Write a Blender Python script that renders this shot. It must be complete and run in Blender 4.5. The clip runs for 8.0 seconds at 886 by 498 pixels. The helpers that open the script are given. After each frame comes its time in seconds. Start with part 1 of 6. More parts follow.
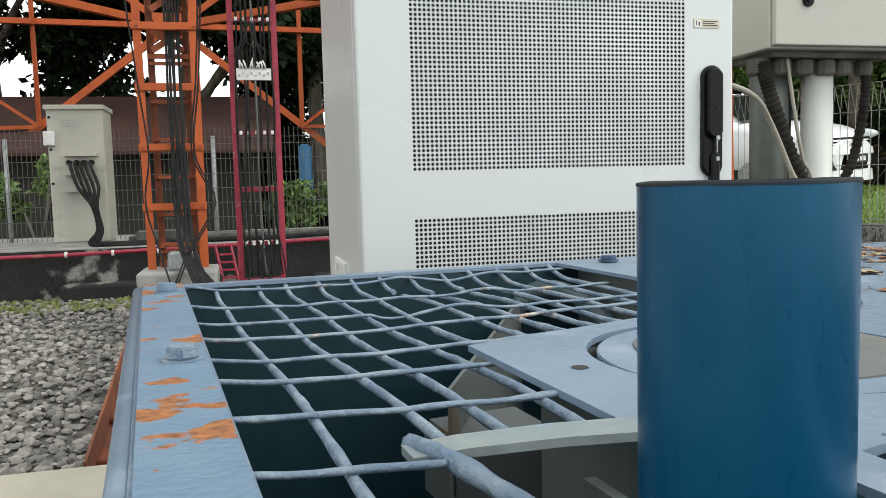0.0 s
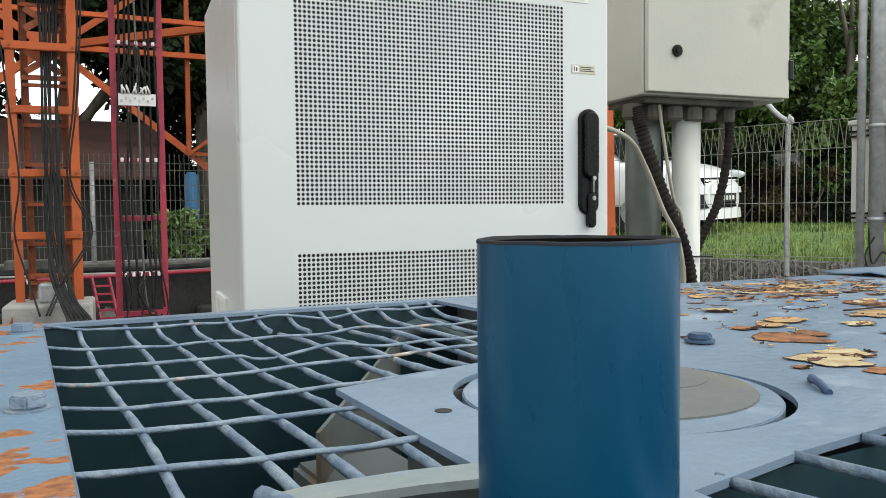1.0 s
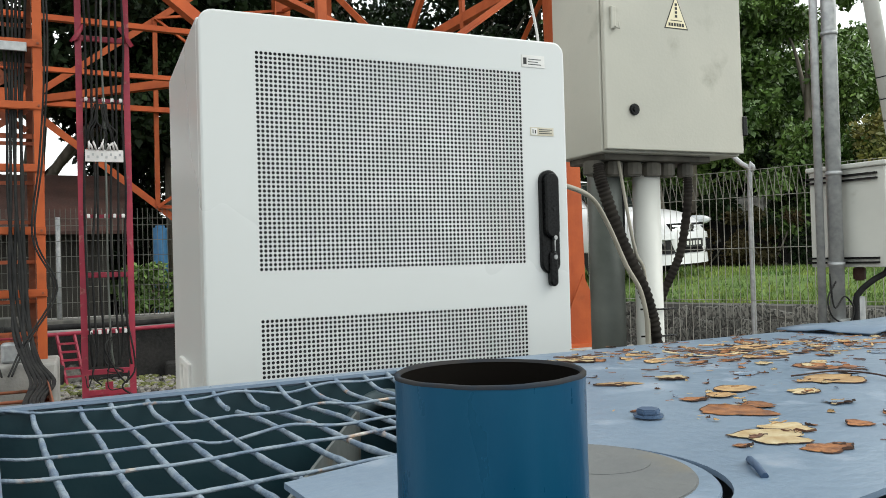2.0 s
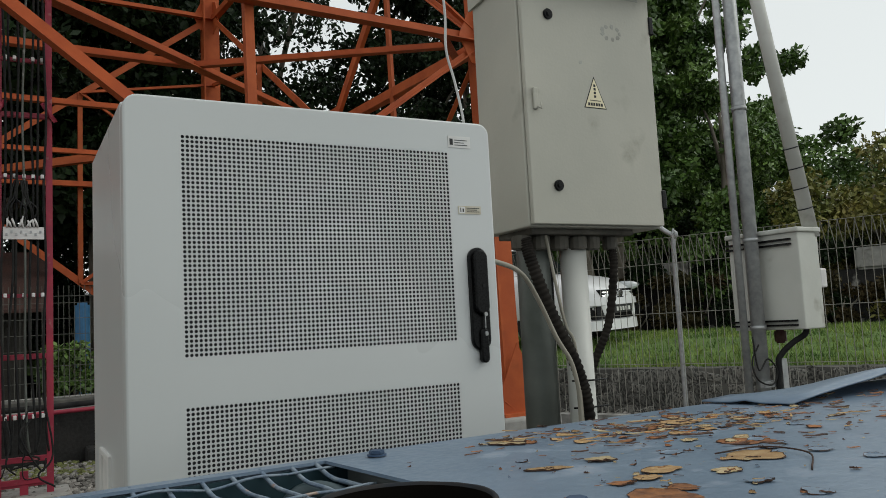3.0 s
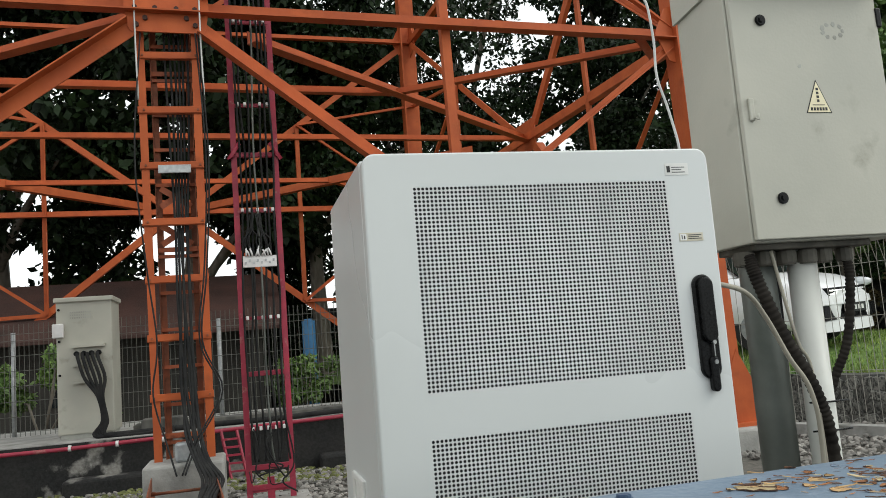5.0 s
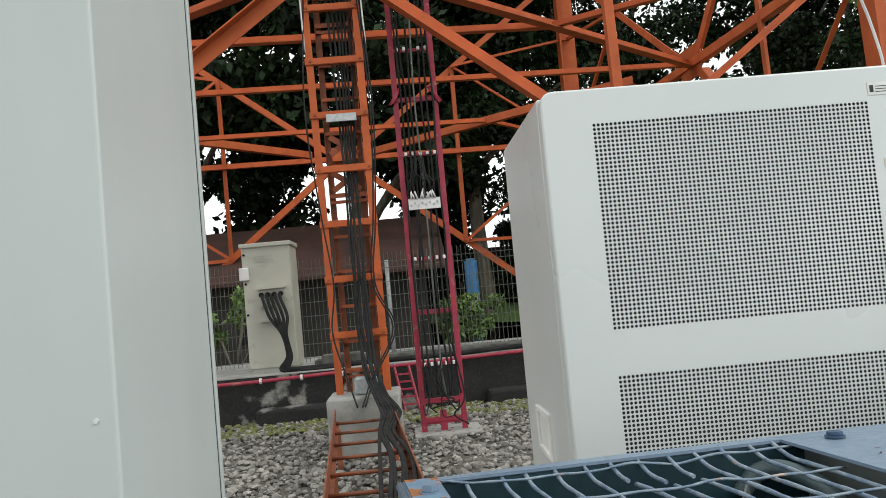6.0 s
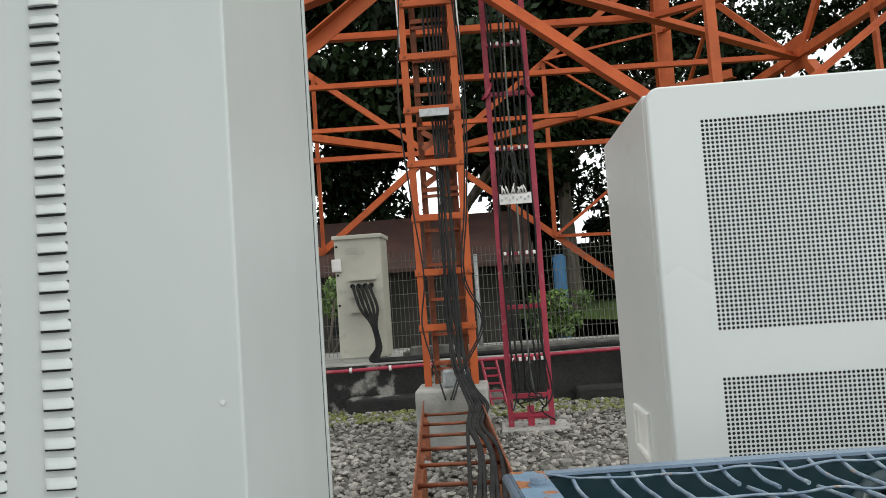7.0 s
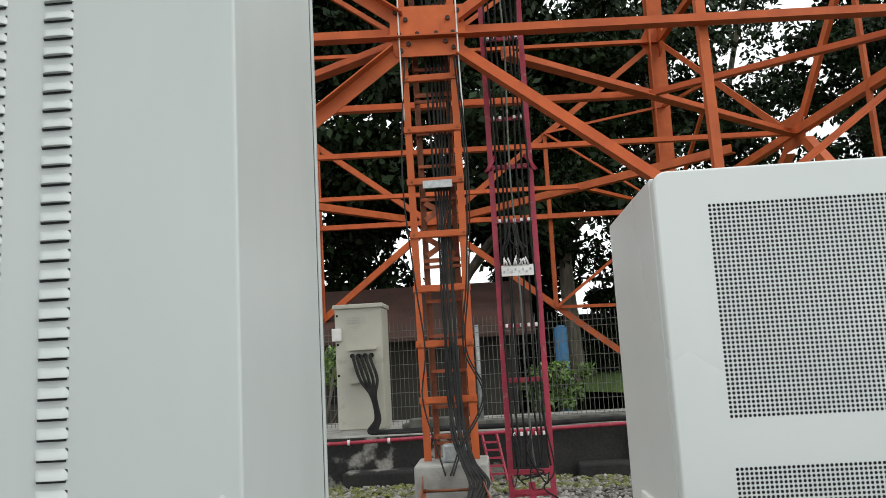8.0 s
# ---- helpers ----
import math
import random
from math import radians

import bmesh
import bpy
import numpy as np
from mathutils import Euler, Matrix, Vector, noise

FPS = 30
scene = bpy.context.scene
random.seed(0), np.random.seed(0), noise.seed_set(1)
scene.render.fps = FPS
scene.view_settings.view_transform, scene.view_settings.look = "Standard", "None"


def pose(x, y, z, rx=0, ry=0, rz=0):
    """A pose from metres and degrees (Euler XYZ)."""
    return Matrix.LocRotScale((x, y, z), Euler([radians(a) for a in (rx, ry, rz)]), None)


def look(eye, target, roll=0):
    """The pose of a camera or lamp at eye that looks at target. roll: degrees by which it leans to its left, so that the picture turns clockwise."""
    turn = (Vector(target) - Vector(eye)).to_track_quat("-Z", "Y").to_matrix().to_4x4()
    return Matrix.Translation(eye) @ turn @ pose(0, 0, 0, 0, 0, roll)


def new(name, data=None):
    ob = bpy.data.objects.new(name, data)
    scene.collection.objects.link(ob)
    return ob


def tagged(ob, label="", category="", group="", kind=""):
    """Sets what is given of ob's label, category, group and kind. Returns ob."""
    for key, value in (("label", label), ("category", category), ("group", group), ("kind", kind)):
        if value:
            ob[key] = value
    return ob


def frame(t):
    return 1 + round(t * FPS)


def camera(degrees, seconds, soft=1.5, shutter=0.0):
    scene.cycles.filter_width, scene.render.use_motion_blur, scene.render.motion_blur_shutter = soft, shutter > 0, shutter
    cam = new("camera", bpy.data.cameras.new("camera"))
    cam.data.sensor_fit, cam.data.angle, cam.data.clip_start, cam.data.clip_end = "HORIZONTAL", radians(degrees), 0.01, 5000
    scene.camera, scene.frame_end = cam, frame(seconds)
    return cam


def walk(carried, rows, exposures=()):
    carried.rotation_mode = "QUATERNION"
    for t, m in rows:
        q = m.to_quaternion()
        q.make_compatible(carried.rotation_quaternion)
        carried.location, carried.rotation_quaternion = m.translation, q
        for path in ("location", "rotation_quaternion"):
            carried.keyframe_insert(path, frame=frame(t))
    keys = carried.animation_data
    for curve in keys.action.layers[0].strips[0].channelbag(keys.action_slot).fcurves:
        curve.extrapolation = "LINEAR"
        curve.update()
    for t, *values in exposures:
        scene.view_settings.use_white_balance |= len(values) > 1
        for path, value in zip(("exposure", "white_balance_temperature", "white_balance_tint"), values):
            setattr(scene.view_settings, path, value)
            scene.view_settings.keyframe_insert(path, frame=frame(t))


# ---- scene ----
cam = camera(58.5, 8.0, soft=0.9)
PATH = [
    (0, (-0.101, 0.093, 1.116), (0.381, 2.026, 0.946), -1.5),
    (0.5, (-0.09, 0.088, 1.12), (0.525, 1.986, 0.978), -1.6),
    (1, (-0.087, 0.086, 1.123), (0.656, 1.94, 1.028), -0.6),
    (1.2, (-0.085, 0.081, 1.125), (0.69, 1.923, 1.053), -0.8),
    (2.3, (-0.069, 0.066, 1.16), (0.779, 1.876, 1.215), -2.0),
    (2.5, (-0.066, 0.066, 1.162), (0.847, 1.843, 1.243), -1.9),
    (3, (-0.07, 0.057, 1.172), (0.891, 1.8, 1.362), -3.0),
    (3.5, (-0.077, 0.047, 1.195), (0.838, 1.801, 1.484), -3.5),
    (4, (-0.091, 0.037, 1.22), (0.738, 1.833, 1.515), -4.1),
    (4.5, (-0.103, 0.024, 1.227), (0.601, 1.88, 1.473), -4.3),
    (5, (-0.134, 0.014, 1.234), (0.362, 1.937, 1.468), -4.5),
    (5.2, (-0.147, 0.014, 1.238), (0.236, 1.968, 1.431), -4.8),
    (6.5, (-0.202, -0.009, 1.237), (-0.214, 1.988, 1.35), -4.7),
    (7, (-0.215, -0.014, 1.24), (-0.338, 1.979, 1.357), -3.9),
    (7.5, (-0.223, -0.01, 1.245), (-0.385, 1.977, 1.411), -3.5),
    (8, (-0.225, -0.002, 1.267), (-0.338, 1.973, 1.555), -3.2),
]
EXPOSURE = [(t, s, 6360, 4) for t, s in ((0, 0.59), (1, 0.57), (2.5, 0.39), (2.7, 0.22), (3, -0.48), (3.5, -0.61), (4.1, -0.55), (4.5, -0.42), (4.8, -0.05), (5.1, 0.27), (6.5, 0.37), (8, 0.39))]
walk(cam, [(t, look(eye, target, roll)) for t, eye, target, roll in PATH], EXPOSURE)

# ---- light ----
world = bpy.data.worlds.new("sky")
scene.world = world
world.use_nodes = True
wn = world.node_tree.nodes
sky = wn.new("ShaderNodeTexSky")
sky.sky_type = "NISHITA"
sky.sun_disc = False
sky.sun_elevation = radians(43)
sky.sun_rotation = radians(122)
sky.air_density, sky.dust_density, sky.ozone_density = 1.0, 1.5, 1.0
pale = wn.new("ShaderNodeHueSaturation")
pale.inputs["Saturation"].default_value = 0.08
world.node_tree.links.new(sky.outputs[0], pale.inputs["Color"])
cloud = wn.new("ShaderNodeMix")
cloud.data_type = "RGBA"
cloud.inputs["Factor"].default_value = 0.65
cloud.inputs["B"].default_value = (9.7, 9.75, 9.8, 1)
world.node_tree.links.new(pale.outputs[0], cloud.inputs["A"])
world.node_tree.links.new(cloud.outputs["Result"], wn["Background"].inputs[0])
wn["Background"].inputs[1].default_value = 0.142
sun = new("sun", bpy.data.lights.new("sun", "SUN"))
sun.data.energy, sun.data.angle, sun.data.color = 0.8, radians(30), (1, 0.95, 0.85)
sun.matrix_world = look((13.0, -8.0, 14.0), (0, 0, 0))


# ---- materials ----
def mat(name, col, col2=None, rough=0.6, metal=0.0, scale=8.0, detail=6.0, bump=0.1, bscale=40.0, lo=0.35, hi=0.65, wear=None, island=0.0, obj=0.0, spec=0.5, wlo=0.58, whi=0.62, wscale=6.0, stretch=None):
    m = bpy.data.materials.new(name)
    m.use_nodes = True
    n, l = m.node_tree.nodes, m.node_tree.links
    b = n["Principled BSDF"]
    b.inputs["Metallic"].default_value = metal
    b.inputs["Specular IOR Level"].default_value = spec
    tc = n.new("ShaderNodeTexCoord")
    src = tc.outputs["Object"]
    if stretch:
        mp = n.new("ShaderNodeMapping")
        mp.inputs["Scale"].default_value = stretch
        l.new(src, mp.inputs[0])
        src = mp.outputs[0]

    def noise_tex(sc, det):
        t = n.new("ShaderNodeTexNoise")
        t.inputs["Scale"].default_value, t.inputs["Detail"].default_value = sc, det
        l.new(src, t.inputs["Vector"])
        return t

    def ramp(fac, a, ca, z, cz):
        r = n.new("ShaderNodeValToRGB")
        r.color_ramp.elements[0].position, r.color_ramp.elements[1].position = a, z
        r.color_ramp.elements[0].color, r.color_ramp.elements[1].color = (*ca, 1), (*cz, 1)
        l.new(fac, r.inputs[0])
        return r

    def mix(fac, a, z):
        x = n.new("ShaderNodeMix")
        x.data_type = "RGBA"
        l.new(fac, x.inputs["Factor"])
        l.new(a, x.inputs["A"])
        l.new(z, x.inputs["B"])
        return x.outputs["Result"]

    col2 = col2 or tuple(c * 0.8 for c in col)
    big = noise_tex(scale, detail)
    out = ramp(big.outputs["Fac"], lo, col, hi, col2).outputs[0]
    fine = noise_tex(bscale, 5.0)
    rsrc = ramp(fine.outputs["Fac"], 0.3, (rough * 0.85,) * 3, 0.7, (min(1, rough * 1.15),) * 3).outputs[0]
    if island or obj:
        g = n.new("ShaderNodeNewGeometry") if island else n.new("ShaderNodeObjectInfo")
        r = g.outputs["Random Per Island"] if island else g.outputs["Random"]
        hsv = n.new("ShaderNodeHueSaturation")
        mr = n.new("ShaderNodeMapRange")
        k = island or obj
        mr.inputs["To Min"].default_value, mr.inputs["To Max"].default_value = 1 - k, 1 + k
        l.new(r, mr.inputs[0])
        l.new(mr.outputs[0], hsv.inputs["Value"])
        l.new(out, hsv.inputs["Color"])
        out = hsv.outputs[0]
    if wear:
        w = noise_tex(wscale, 8.0)
        mask = ramp(w.outputs["Fac"], wlo, (0, 0, 0), whi, (1, 1, 1)).outputs[0]
        wc = ramp(fine.outputs["Fac"], 0.35, wear[0], 0.65, wear[1]).outputs[0]
        out = mix(mask, out, wc)
        dull = n.new("ShaderNodeMix")
        dull.data_type = "RGBA"
        l.new(mask, dull.inputs["Factor"])
        l.new(rsrc, dull.inputs["A"])
        dull.inputs["B"].default_value = (0.85, 0.85, 0.85, 1)
        rsrc = dull.outputs["Result"]
    l.new(out, b.inputs["Base Color"])
    l.new(rsrc, b.inputs["Roughness"])
    if bump:
        bp = n.new("ShaderNodeBump")
        bp.inputs["Strength"].default_value = bump
        bp.inputs["Distance"].default_value = 0.01
        l.new(fine.outputs["Fac"], bp.inputs["Height"])
        l.new(bp.outputs[0], b.inputs["Normal"])
    return m


RUST = ((0.42, 0.12, 0.03), (0.20, 0.06, 0.02))
M_white = mat("white_powder_coat", (0.6177, 0.6308, 0.622), (0.5742, 0.5916, 0.5829), 0.26, scale=1.2, detail=1.0, bump=0.0, bscale=0.6)
M_white2 = mat("pale_grey_powder_coat", (0.4785, 0.5002, 0.4959), (0.435, 0.4611, 0.4567), 0.36, scale=3, bump=0.0, bscale=3, stretch=(1, 1, 0.4))
M_dark = mat("black_plastic", (0.004, 0.004, 0.0045), (0.008, 0.008, 0.008), 0.28, bump=0.02, bscale=200, spec=0.16)
M_inner = mat("dark_interior", (0.02, 0.022, 0.024), None, 0.7)
M_chrome = mat("chrome", (0.75, 0.75, 0.74), (0.6, 0.6, 0.6), 0.2, 1.0, bump=0.02)
M_grey = mat("grey_beige_paint", (0.455, 0.44, 0.375), (0.40, 0.39, 0.335), 0.45, scale=3, bump=0.05, bscale=120, wear=((0.28, 0.265, 0.22), (0.34, 0.325, 0.275)), wlo=0.64, whi=0.76, wscale=5)
M_greyd = mat("grey_weathered_paint", (0.40, 0.40, 0.36), (0.30, 0.30, 0.27), 0.6, scale=6, bump=0.1, wear=((0.2, 0.19, 0.16), (0.28, 0.27, 0.24)), wlo=0.58, whi=0.7)
M_blue = mat("blue_machine_paint", (0.172, 0.232, 0.31), (0.142, 0.196, 0.27), 0.36, scale=9, bump=0.10, bscale=90, wear=((0.20, 0.25, 0.32), (0.26, 0.29, 0.34)), wlo=0.60, whi=0.74, wscale=14)
M_bluer = mat("blue_paint_rusted", (0.125, 0.20, 0.285), (0.15, 0.225, 0.305), 0.45, scale=30, bump=0.12, bscale=160, wear=((0.36, 0.14, 0.045), (0.17, 0.065, 0.03)), wlo=0.58, whi=0.60, wscale=26, stretch=(1, 1.35, 1))
# Machine blue darkened to put shade into the colour; inner walls and feet
M_bluedk = mat("blue_inner_paint_shaded", (0.006, 0.027, 0.038), (0.009, 0.036, 0.047), 0.5, scale=6, bump=0.08)
M_pipe = mat("blue_pipe_paint", (0.003, 0.058, 0.142), (0.005, 0.076, 0.152), 0.30, 0.30, scale=18, bump=0.04, bscale=120, spec=0.4, stretch=(1, 1, 0.35))
M_rim = mat("burnt_rim", (0.035, 0.032, 0.03), (0.02, 0.028, 0.04), 0.85, scale=60, spec=0.15)
M_duct = mat("dusty_duct_sheet", (0.15, 0.165, 0.16), (0.11, 0.125, 0.125), 0.6, scale=9, bump=0.05, wear=((0.16, 0.12, 0.07), (0.13, 0.115, 0.095)), wlo=0.62, whi=0.7, wscale=9)
M_pipein = mat("pipe_inside_shaded", (0.003, 0.003, 0.003), (0.006, 0.005, 0.004), 0.95, spec=0.05)
M_mesh = mat("worn_blue_wire", (0.13, 0.18, 0.25), (0.23, 0.28, 0.33), 0.6, scale=45, bump=0.4, bscale=140, wear=((0.38, 0.19, 0.08), (0.50, 0.50, 0.48)), wlo=0.64, whi=0.69, wscale=26, lo=0.42, hi=0.62)
M_zinc = mat("galvanised_steel", (0.45, 0.46, 0.46), (0.33, 0.34, 0.35), 0.5, 0.6, scale=20, bump=0.08)
M_barep = mat("worn_pale_bar", (0.24, 0.27, 0.26), (0.17, 0.21, 0.24), 0.5, scale=20, bump=0.3, wear=((0.42, 0.30, 0.14), (0.2, 0.28, 0.4)), wlo=0.6, whi=0.66, wscale=25)
M_disc = mat("grey_cast_disc", (0.125, 0.13, 0.13), (0.095, 0.10, 0.105), 0.6, scale=12, bump=0.15, wear=((0.17, 0.155, 0.12), (0.14, 0.13, 0.105)), wlo=0.58, whi=0.7, wscale=8)
M_tray = mat("rusty_tray_paint", (0.26, 0.075, 0.03), (0.15, 0.05, 0.025), 0.7, scale=9, bump=0.2, wear=((0.12, 0.045, 0.025), (0.2, 0.07, 0.03)), wlo=0.55, whi=0.65, wscale=8)
M_ladder = mat("weathered_orange_paint", (0.40, 0.098, 0.030), (0.28, 0.066, 0.025), 0.6, scale=6, bump=0.15, wear=((0.17, 0.05, 0.025), (0.25, 0.07, 0.03)), wlo=0.56, whi=0.66, wscale=7, obj=0.15)
M_meter = mat("pale_meter_paint", (0.55, 0.555, 0.51), (0.49, 0.495, 0.455), 0.5, scale=4, bump=0.05, wear=((0.36, 0.35, 0.30), (0.42, 0.41, 0.37)), wlo=0.64, whi=0.76, wscale=6)
M_orange = mat("orange_tower_paint", (0.455, 0.103, 0.030), (0.36, 0.076, 0.024), 0.6, scale=4, bump=0.1, wear=((0.30, 0.07, 0.025), (0.38, 0.10, 0.04)), wlo=0.60, whi=0.72, wscale=5, obj=0.10, spec=0.25)
M_red = mat("crimson_ladder_paint", (0.36, 0.0252, 0.054), (0.27, 0.0225, 0.0495), 0.55, scale=9, bump=0.1, wear=((0.4, 0.16, 0.16), (0.25, 0.05, 0.05)), wlo=0.6, whi=0.7, wscale=14)
M_cable = mat("black_cable", (0.012, 0.012, 0.013), (0.026, 0.026, 0.025), 0.75, bump=0.05, spec=0.2)
M_cablew = mat("white_cable", (0.6, 0.6, 0.58), None, 0.5, bump=0.02)
M_clamp = mat("white_plastic_clamp", (0.75, 0.73, 0.72), None, 0.5, bump=0.02)
M_conc = mat("concrete", (0.36, 0.35, 0.33), (0.25, 0.245, 0.23), 0.9, scale=5, bump=0.4, bscale=50, wear=((0.13, 0.13, 0.12), (0.2, 0.19, 0.17)), wlo=0.56, whi=0.7, wscale=4)
M_concdk = mat("near_black_concrete", (0.0098, 0.0098, 0.0098), (0.021, 0.0196, 0.0182), 0.85, scale=3, bump=0.4, bscale=40, wear=((0.20, 0.19, 0.17), (0.28, 0.27, 0.25)), wlo=0.60, whi=0.66, wscale=2.5)
M_slab = mat("pale_concrete_slab", (0.484, 0.44, 0.352), (0.4048, 0.3696, 0.2992), 0.85, scale=6, bump=0.2)
M_soil = mat("gravel_bed", (0.135, 0.126, 0.108), (0.0765, 0.072, 0.063), 0.95, scale=30, bump=0.8, bscale=90)
M_stone = mat("gravel_stone", (0.27, 0.252, 0.2295), (0.162, 0.153, 0.1395), 0.9, scale=9, bump=0.3, island=0.5)
M_moss = mat("moss", (0.16, 0.17, 0.05), (0.10, 0.11, 0.04), 0.95, scale=30, bump=0.5, island=0.3)
M_wall = mat("weathered_stone_wall", (0.13, 0.125, 0.11), (0.05, 0.05, 0.047), 0.95, scale=6, bump=0.9, bscale=18, wear=((0.05, 0.05, 0.045), (0.10, 0.1, 0.09)), wlo=0.5, whi=0.62, wscale=3, stretch=(1, 1, 0.35))
M_grass = mat("grass", (0.21, 0.28, 0.055), (0.07, 0.14, 0.025), 0.7, scale=1.6, bump=0.0, island=0.4, lo=0.4, hi=0.62)
M_turf = mat("turf", (0.12, 0.20, 0.035), (0.07, 0.12, 0.025), 0.95, scale=6, bump=0.6, bscale=30)
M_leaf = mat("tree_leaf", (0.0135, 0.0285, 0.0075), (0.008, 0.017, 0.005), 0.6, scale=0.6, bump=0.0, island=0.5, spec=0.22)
M_leaf2 = mat("light_tree_leaf", (0.14, 0.225, 0.05), (0.05, 0.10, 0.022), 0.5, scale=0.8, bump=0.0, island=0.5)
M_leaf3 = mat("yellowing_leaf", (0.24, 0.20, 0.05), (0.12, 0.15, 0.035), 0.55, scale=1.2, bump=0.0, island=0.45)
M_leafb = mat("brown_dry_leaf", (0.075, 0.055, 0.025), (0.035, 0.032, 0.012), 0.7, scale=1.2, bump=0.0, island=0.5, spec=0.2)
M_wallstone = mat("wall_stone", (0.19, 0.185, 0.165), (0.035, 0.035, 0.032), 0.95, scale=9, bump=0.8, bscale=30, obj=0.4, lo=0.42, hi=0.58, stretch=(1, 1, 0.4))
M_bark = mat("bark", (0.20, 0.175, 0.14), (0.11, 0.095, 0.075), 0.95, scale=8, bump=0.6, bscale=20, stretch=(1, 1, 0.3))
M_fence = mat("fence_wire", (0.30, 0.295, 0.26), (0.20, 0.19, 0.165), 0.6, 0.2, bump=0.0)
M_fencedk = mat("dull_fence_wire", (0.15, 0.15, 0.13), (0.09, 0.09, 0.08), 0.7, 0.2, bump=0.0)
# Plaster darkened in its colour for the shade behind the fence
M_shadewall = mat("shade_dark_plaster", (0.038, 0.035, 0.029), (0.02, 0.019, 0.016), 0.9, scale=1.5, bump=0.2)
# Brown of rust, darkened further for the shade under the switch box
M_gland = mat("rusty_shaded_gland_paint", (0.11, 0.10, 0.08), (0.05, 0.045, 0.035), 0.7, scale=14, bump=0.1)
M_labelg = mat("label_tarnished", (0.46, 0.40, 0.27), (0.56, 0.52, 0.42), 0.5, scale=30, bump=0.0)
M_steel = mat("worn_steel", (0.42, 0.42, 0.41), (0.25, 0.25, 0.25), 0.35, 0.9, scale=60, bump=0.05)
M_roof = mat("brown_roof_sheet", (0.056, 0.023, 0.017), (0.034, 0.016, 0.012), 0.8, scale=2, bump=0.2)
M_roofo = mat("orange_roof_tile", (0.42, 0.13, 0.06), (0.3, 0.09, 0.045), 0.8, scale=4, bump=0.2)
M_plaster = mat("grey_plaster", (0.165, 0.1575, 0.1425), (0.0975, 0.09375, 0.08625), 0.9, scale=2, bump=0.2)
M_bluebox = mat("blue_tarpaulin", (0.04, 0.16, 0.32), (0.03, 0.12, 0.25), 0.5)
M_earth = mat("bare_earth", (0.13, 0.108, 0.075), (0.085, 0.074, 0.052), 0.95, scale=1.5, bump=0.4)
M_car = mat("white_car_paint", (0.82, 0.82, 0.82), (0.79, 0.79, 0.80), 0.18, scale=2, bump=0.0)
M_tyre = mat("tyre_rubber", (0.02, 0.02, 0.02), None, 0.8)
M_glass = mat("dark_window_glass", (0.015, 0.018, 0.02), None, 0.06, bump=0.0)
M_lamp = mat("headlamp_lens", (0.55, 0.57, 0.58), (0.4, 0.42, 0.44), 0.1, bump=0.0)
M_label = mat("label_white", (0.78, 0.77, 0.74), None, 0.5, bump=0.0)
M_labely = mat("label_yellow", (0.80, 0.58, 0.28), (0.74, 0.52, 0.24), 0.5, bump=0.0)
M_labelt = mat("label_cream", (0.82, 0.74, 0.52), (0.76, 0.68, 0.46), 0.5, bump=0.0)
M_ink = mat("black_ink", (0.02, 0.02, 0.02), None, 0.6, bump=0.0)
M_flake = mat("rust_flake", (0.38, 0.155, 0.05), (0.16, 0.062, 0.025), 0.85, scale=60, bump=0.3, bscale=160, obj=0.3)
M_flakel = mat("pale_flake", (0.48, 0.32, 0.15), (0.33, 0.19, 0.08), 0.8, scale=60, bump=0.3, bscale=160, obj=0.2)
M_flakec = mat("cream_flake", (0.50, 0.42, 0.26), (0.36, 0.25, 0.12), 0.8, scale=50, bump=0.2, bscale=160, obj=0.12)
M_flaked = mat("dark_flake", (0.10, 0.04, 0.02), (0.04, 0.025, 0.018), 0.85, scale=60, bump=0.3, obj=0.4)
M_post = mat("green_grey_steel", (0.15, 0.16, 0.145), (0.09, 0.10, 0.088), 0.5, 0.3, scale=6, bump=0.1, wear=((0.35, 0.36, 0.34), (0.25, 0.26, 0.24)), wlo=0.66, whi=0.7, wscale=9)
M_pvc = mat("white_pvc", (0.612, 0.612, 0.576), (0.54, 0.54, 0.504), 0.45, scale=4, bump=0.03, wear=((0.4, 0.39, 0.35), (0.5, 0.48, 0.44)), wlo=0.62, whi=0.75, wscale=6)
M_conduit = mat("corrugated_conduit", (0.012, 0.010, 0.009), (0.028, 0.024, 0.02), 0.85, scale=15, bump=0.1, spec=0.15)
M_beige = mat("beige_cable", (0.36, 0.33, 0.27), (0.28, 0.26, 0.21), 0.6)


# ---- mesh helpers ----
def part(name, bm, material, parent=None, label=""):
    me = bpy.data.meshes.new(name)
    bm.to_mesh(me)
    bm.free()
    me.materials.append(material)
    ob = new(name, me)
    if parent is not None:
        ob.parent = parent
    if label:
        ob["label"] = label
    return ob


def raw(name, verts, faces, material, parent=None, label="", smooth=False):
    me = bpy.data.meshes.new(name)
    me.from_pydata([tuple(v) for v in verts], [], [tuple(f) for f in faces])
    me.materials.append(material)
    if smooth:
        me.polygons.foreach_set("use_smooth", [True] * len(me.polygons))
    ob = new(name, me)
    if parent is not None:
        ob.parent = parent
    if label:
        ob["label"] = label
    return ob


def thing(name, label, category, group="", kind="", at=None):
    ob = new(name)
    ob.empty_display_size = 0.1
    if at:
        ob.location = at
    return tagged(ob, label, category, group, kind)


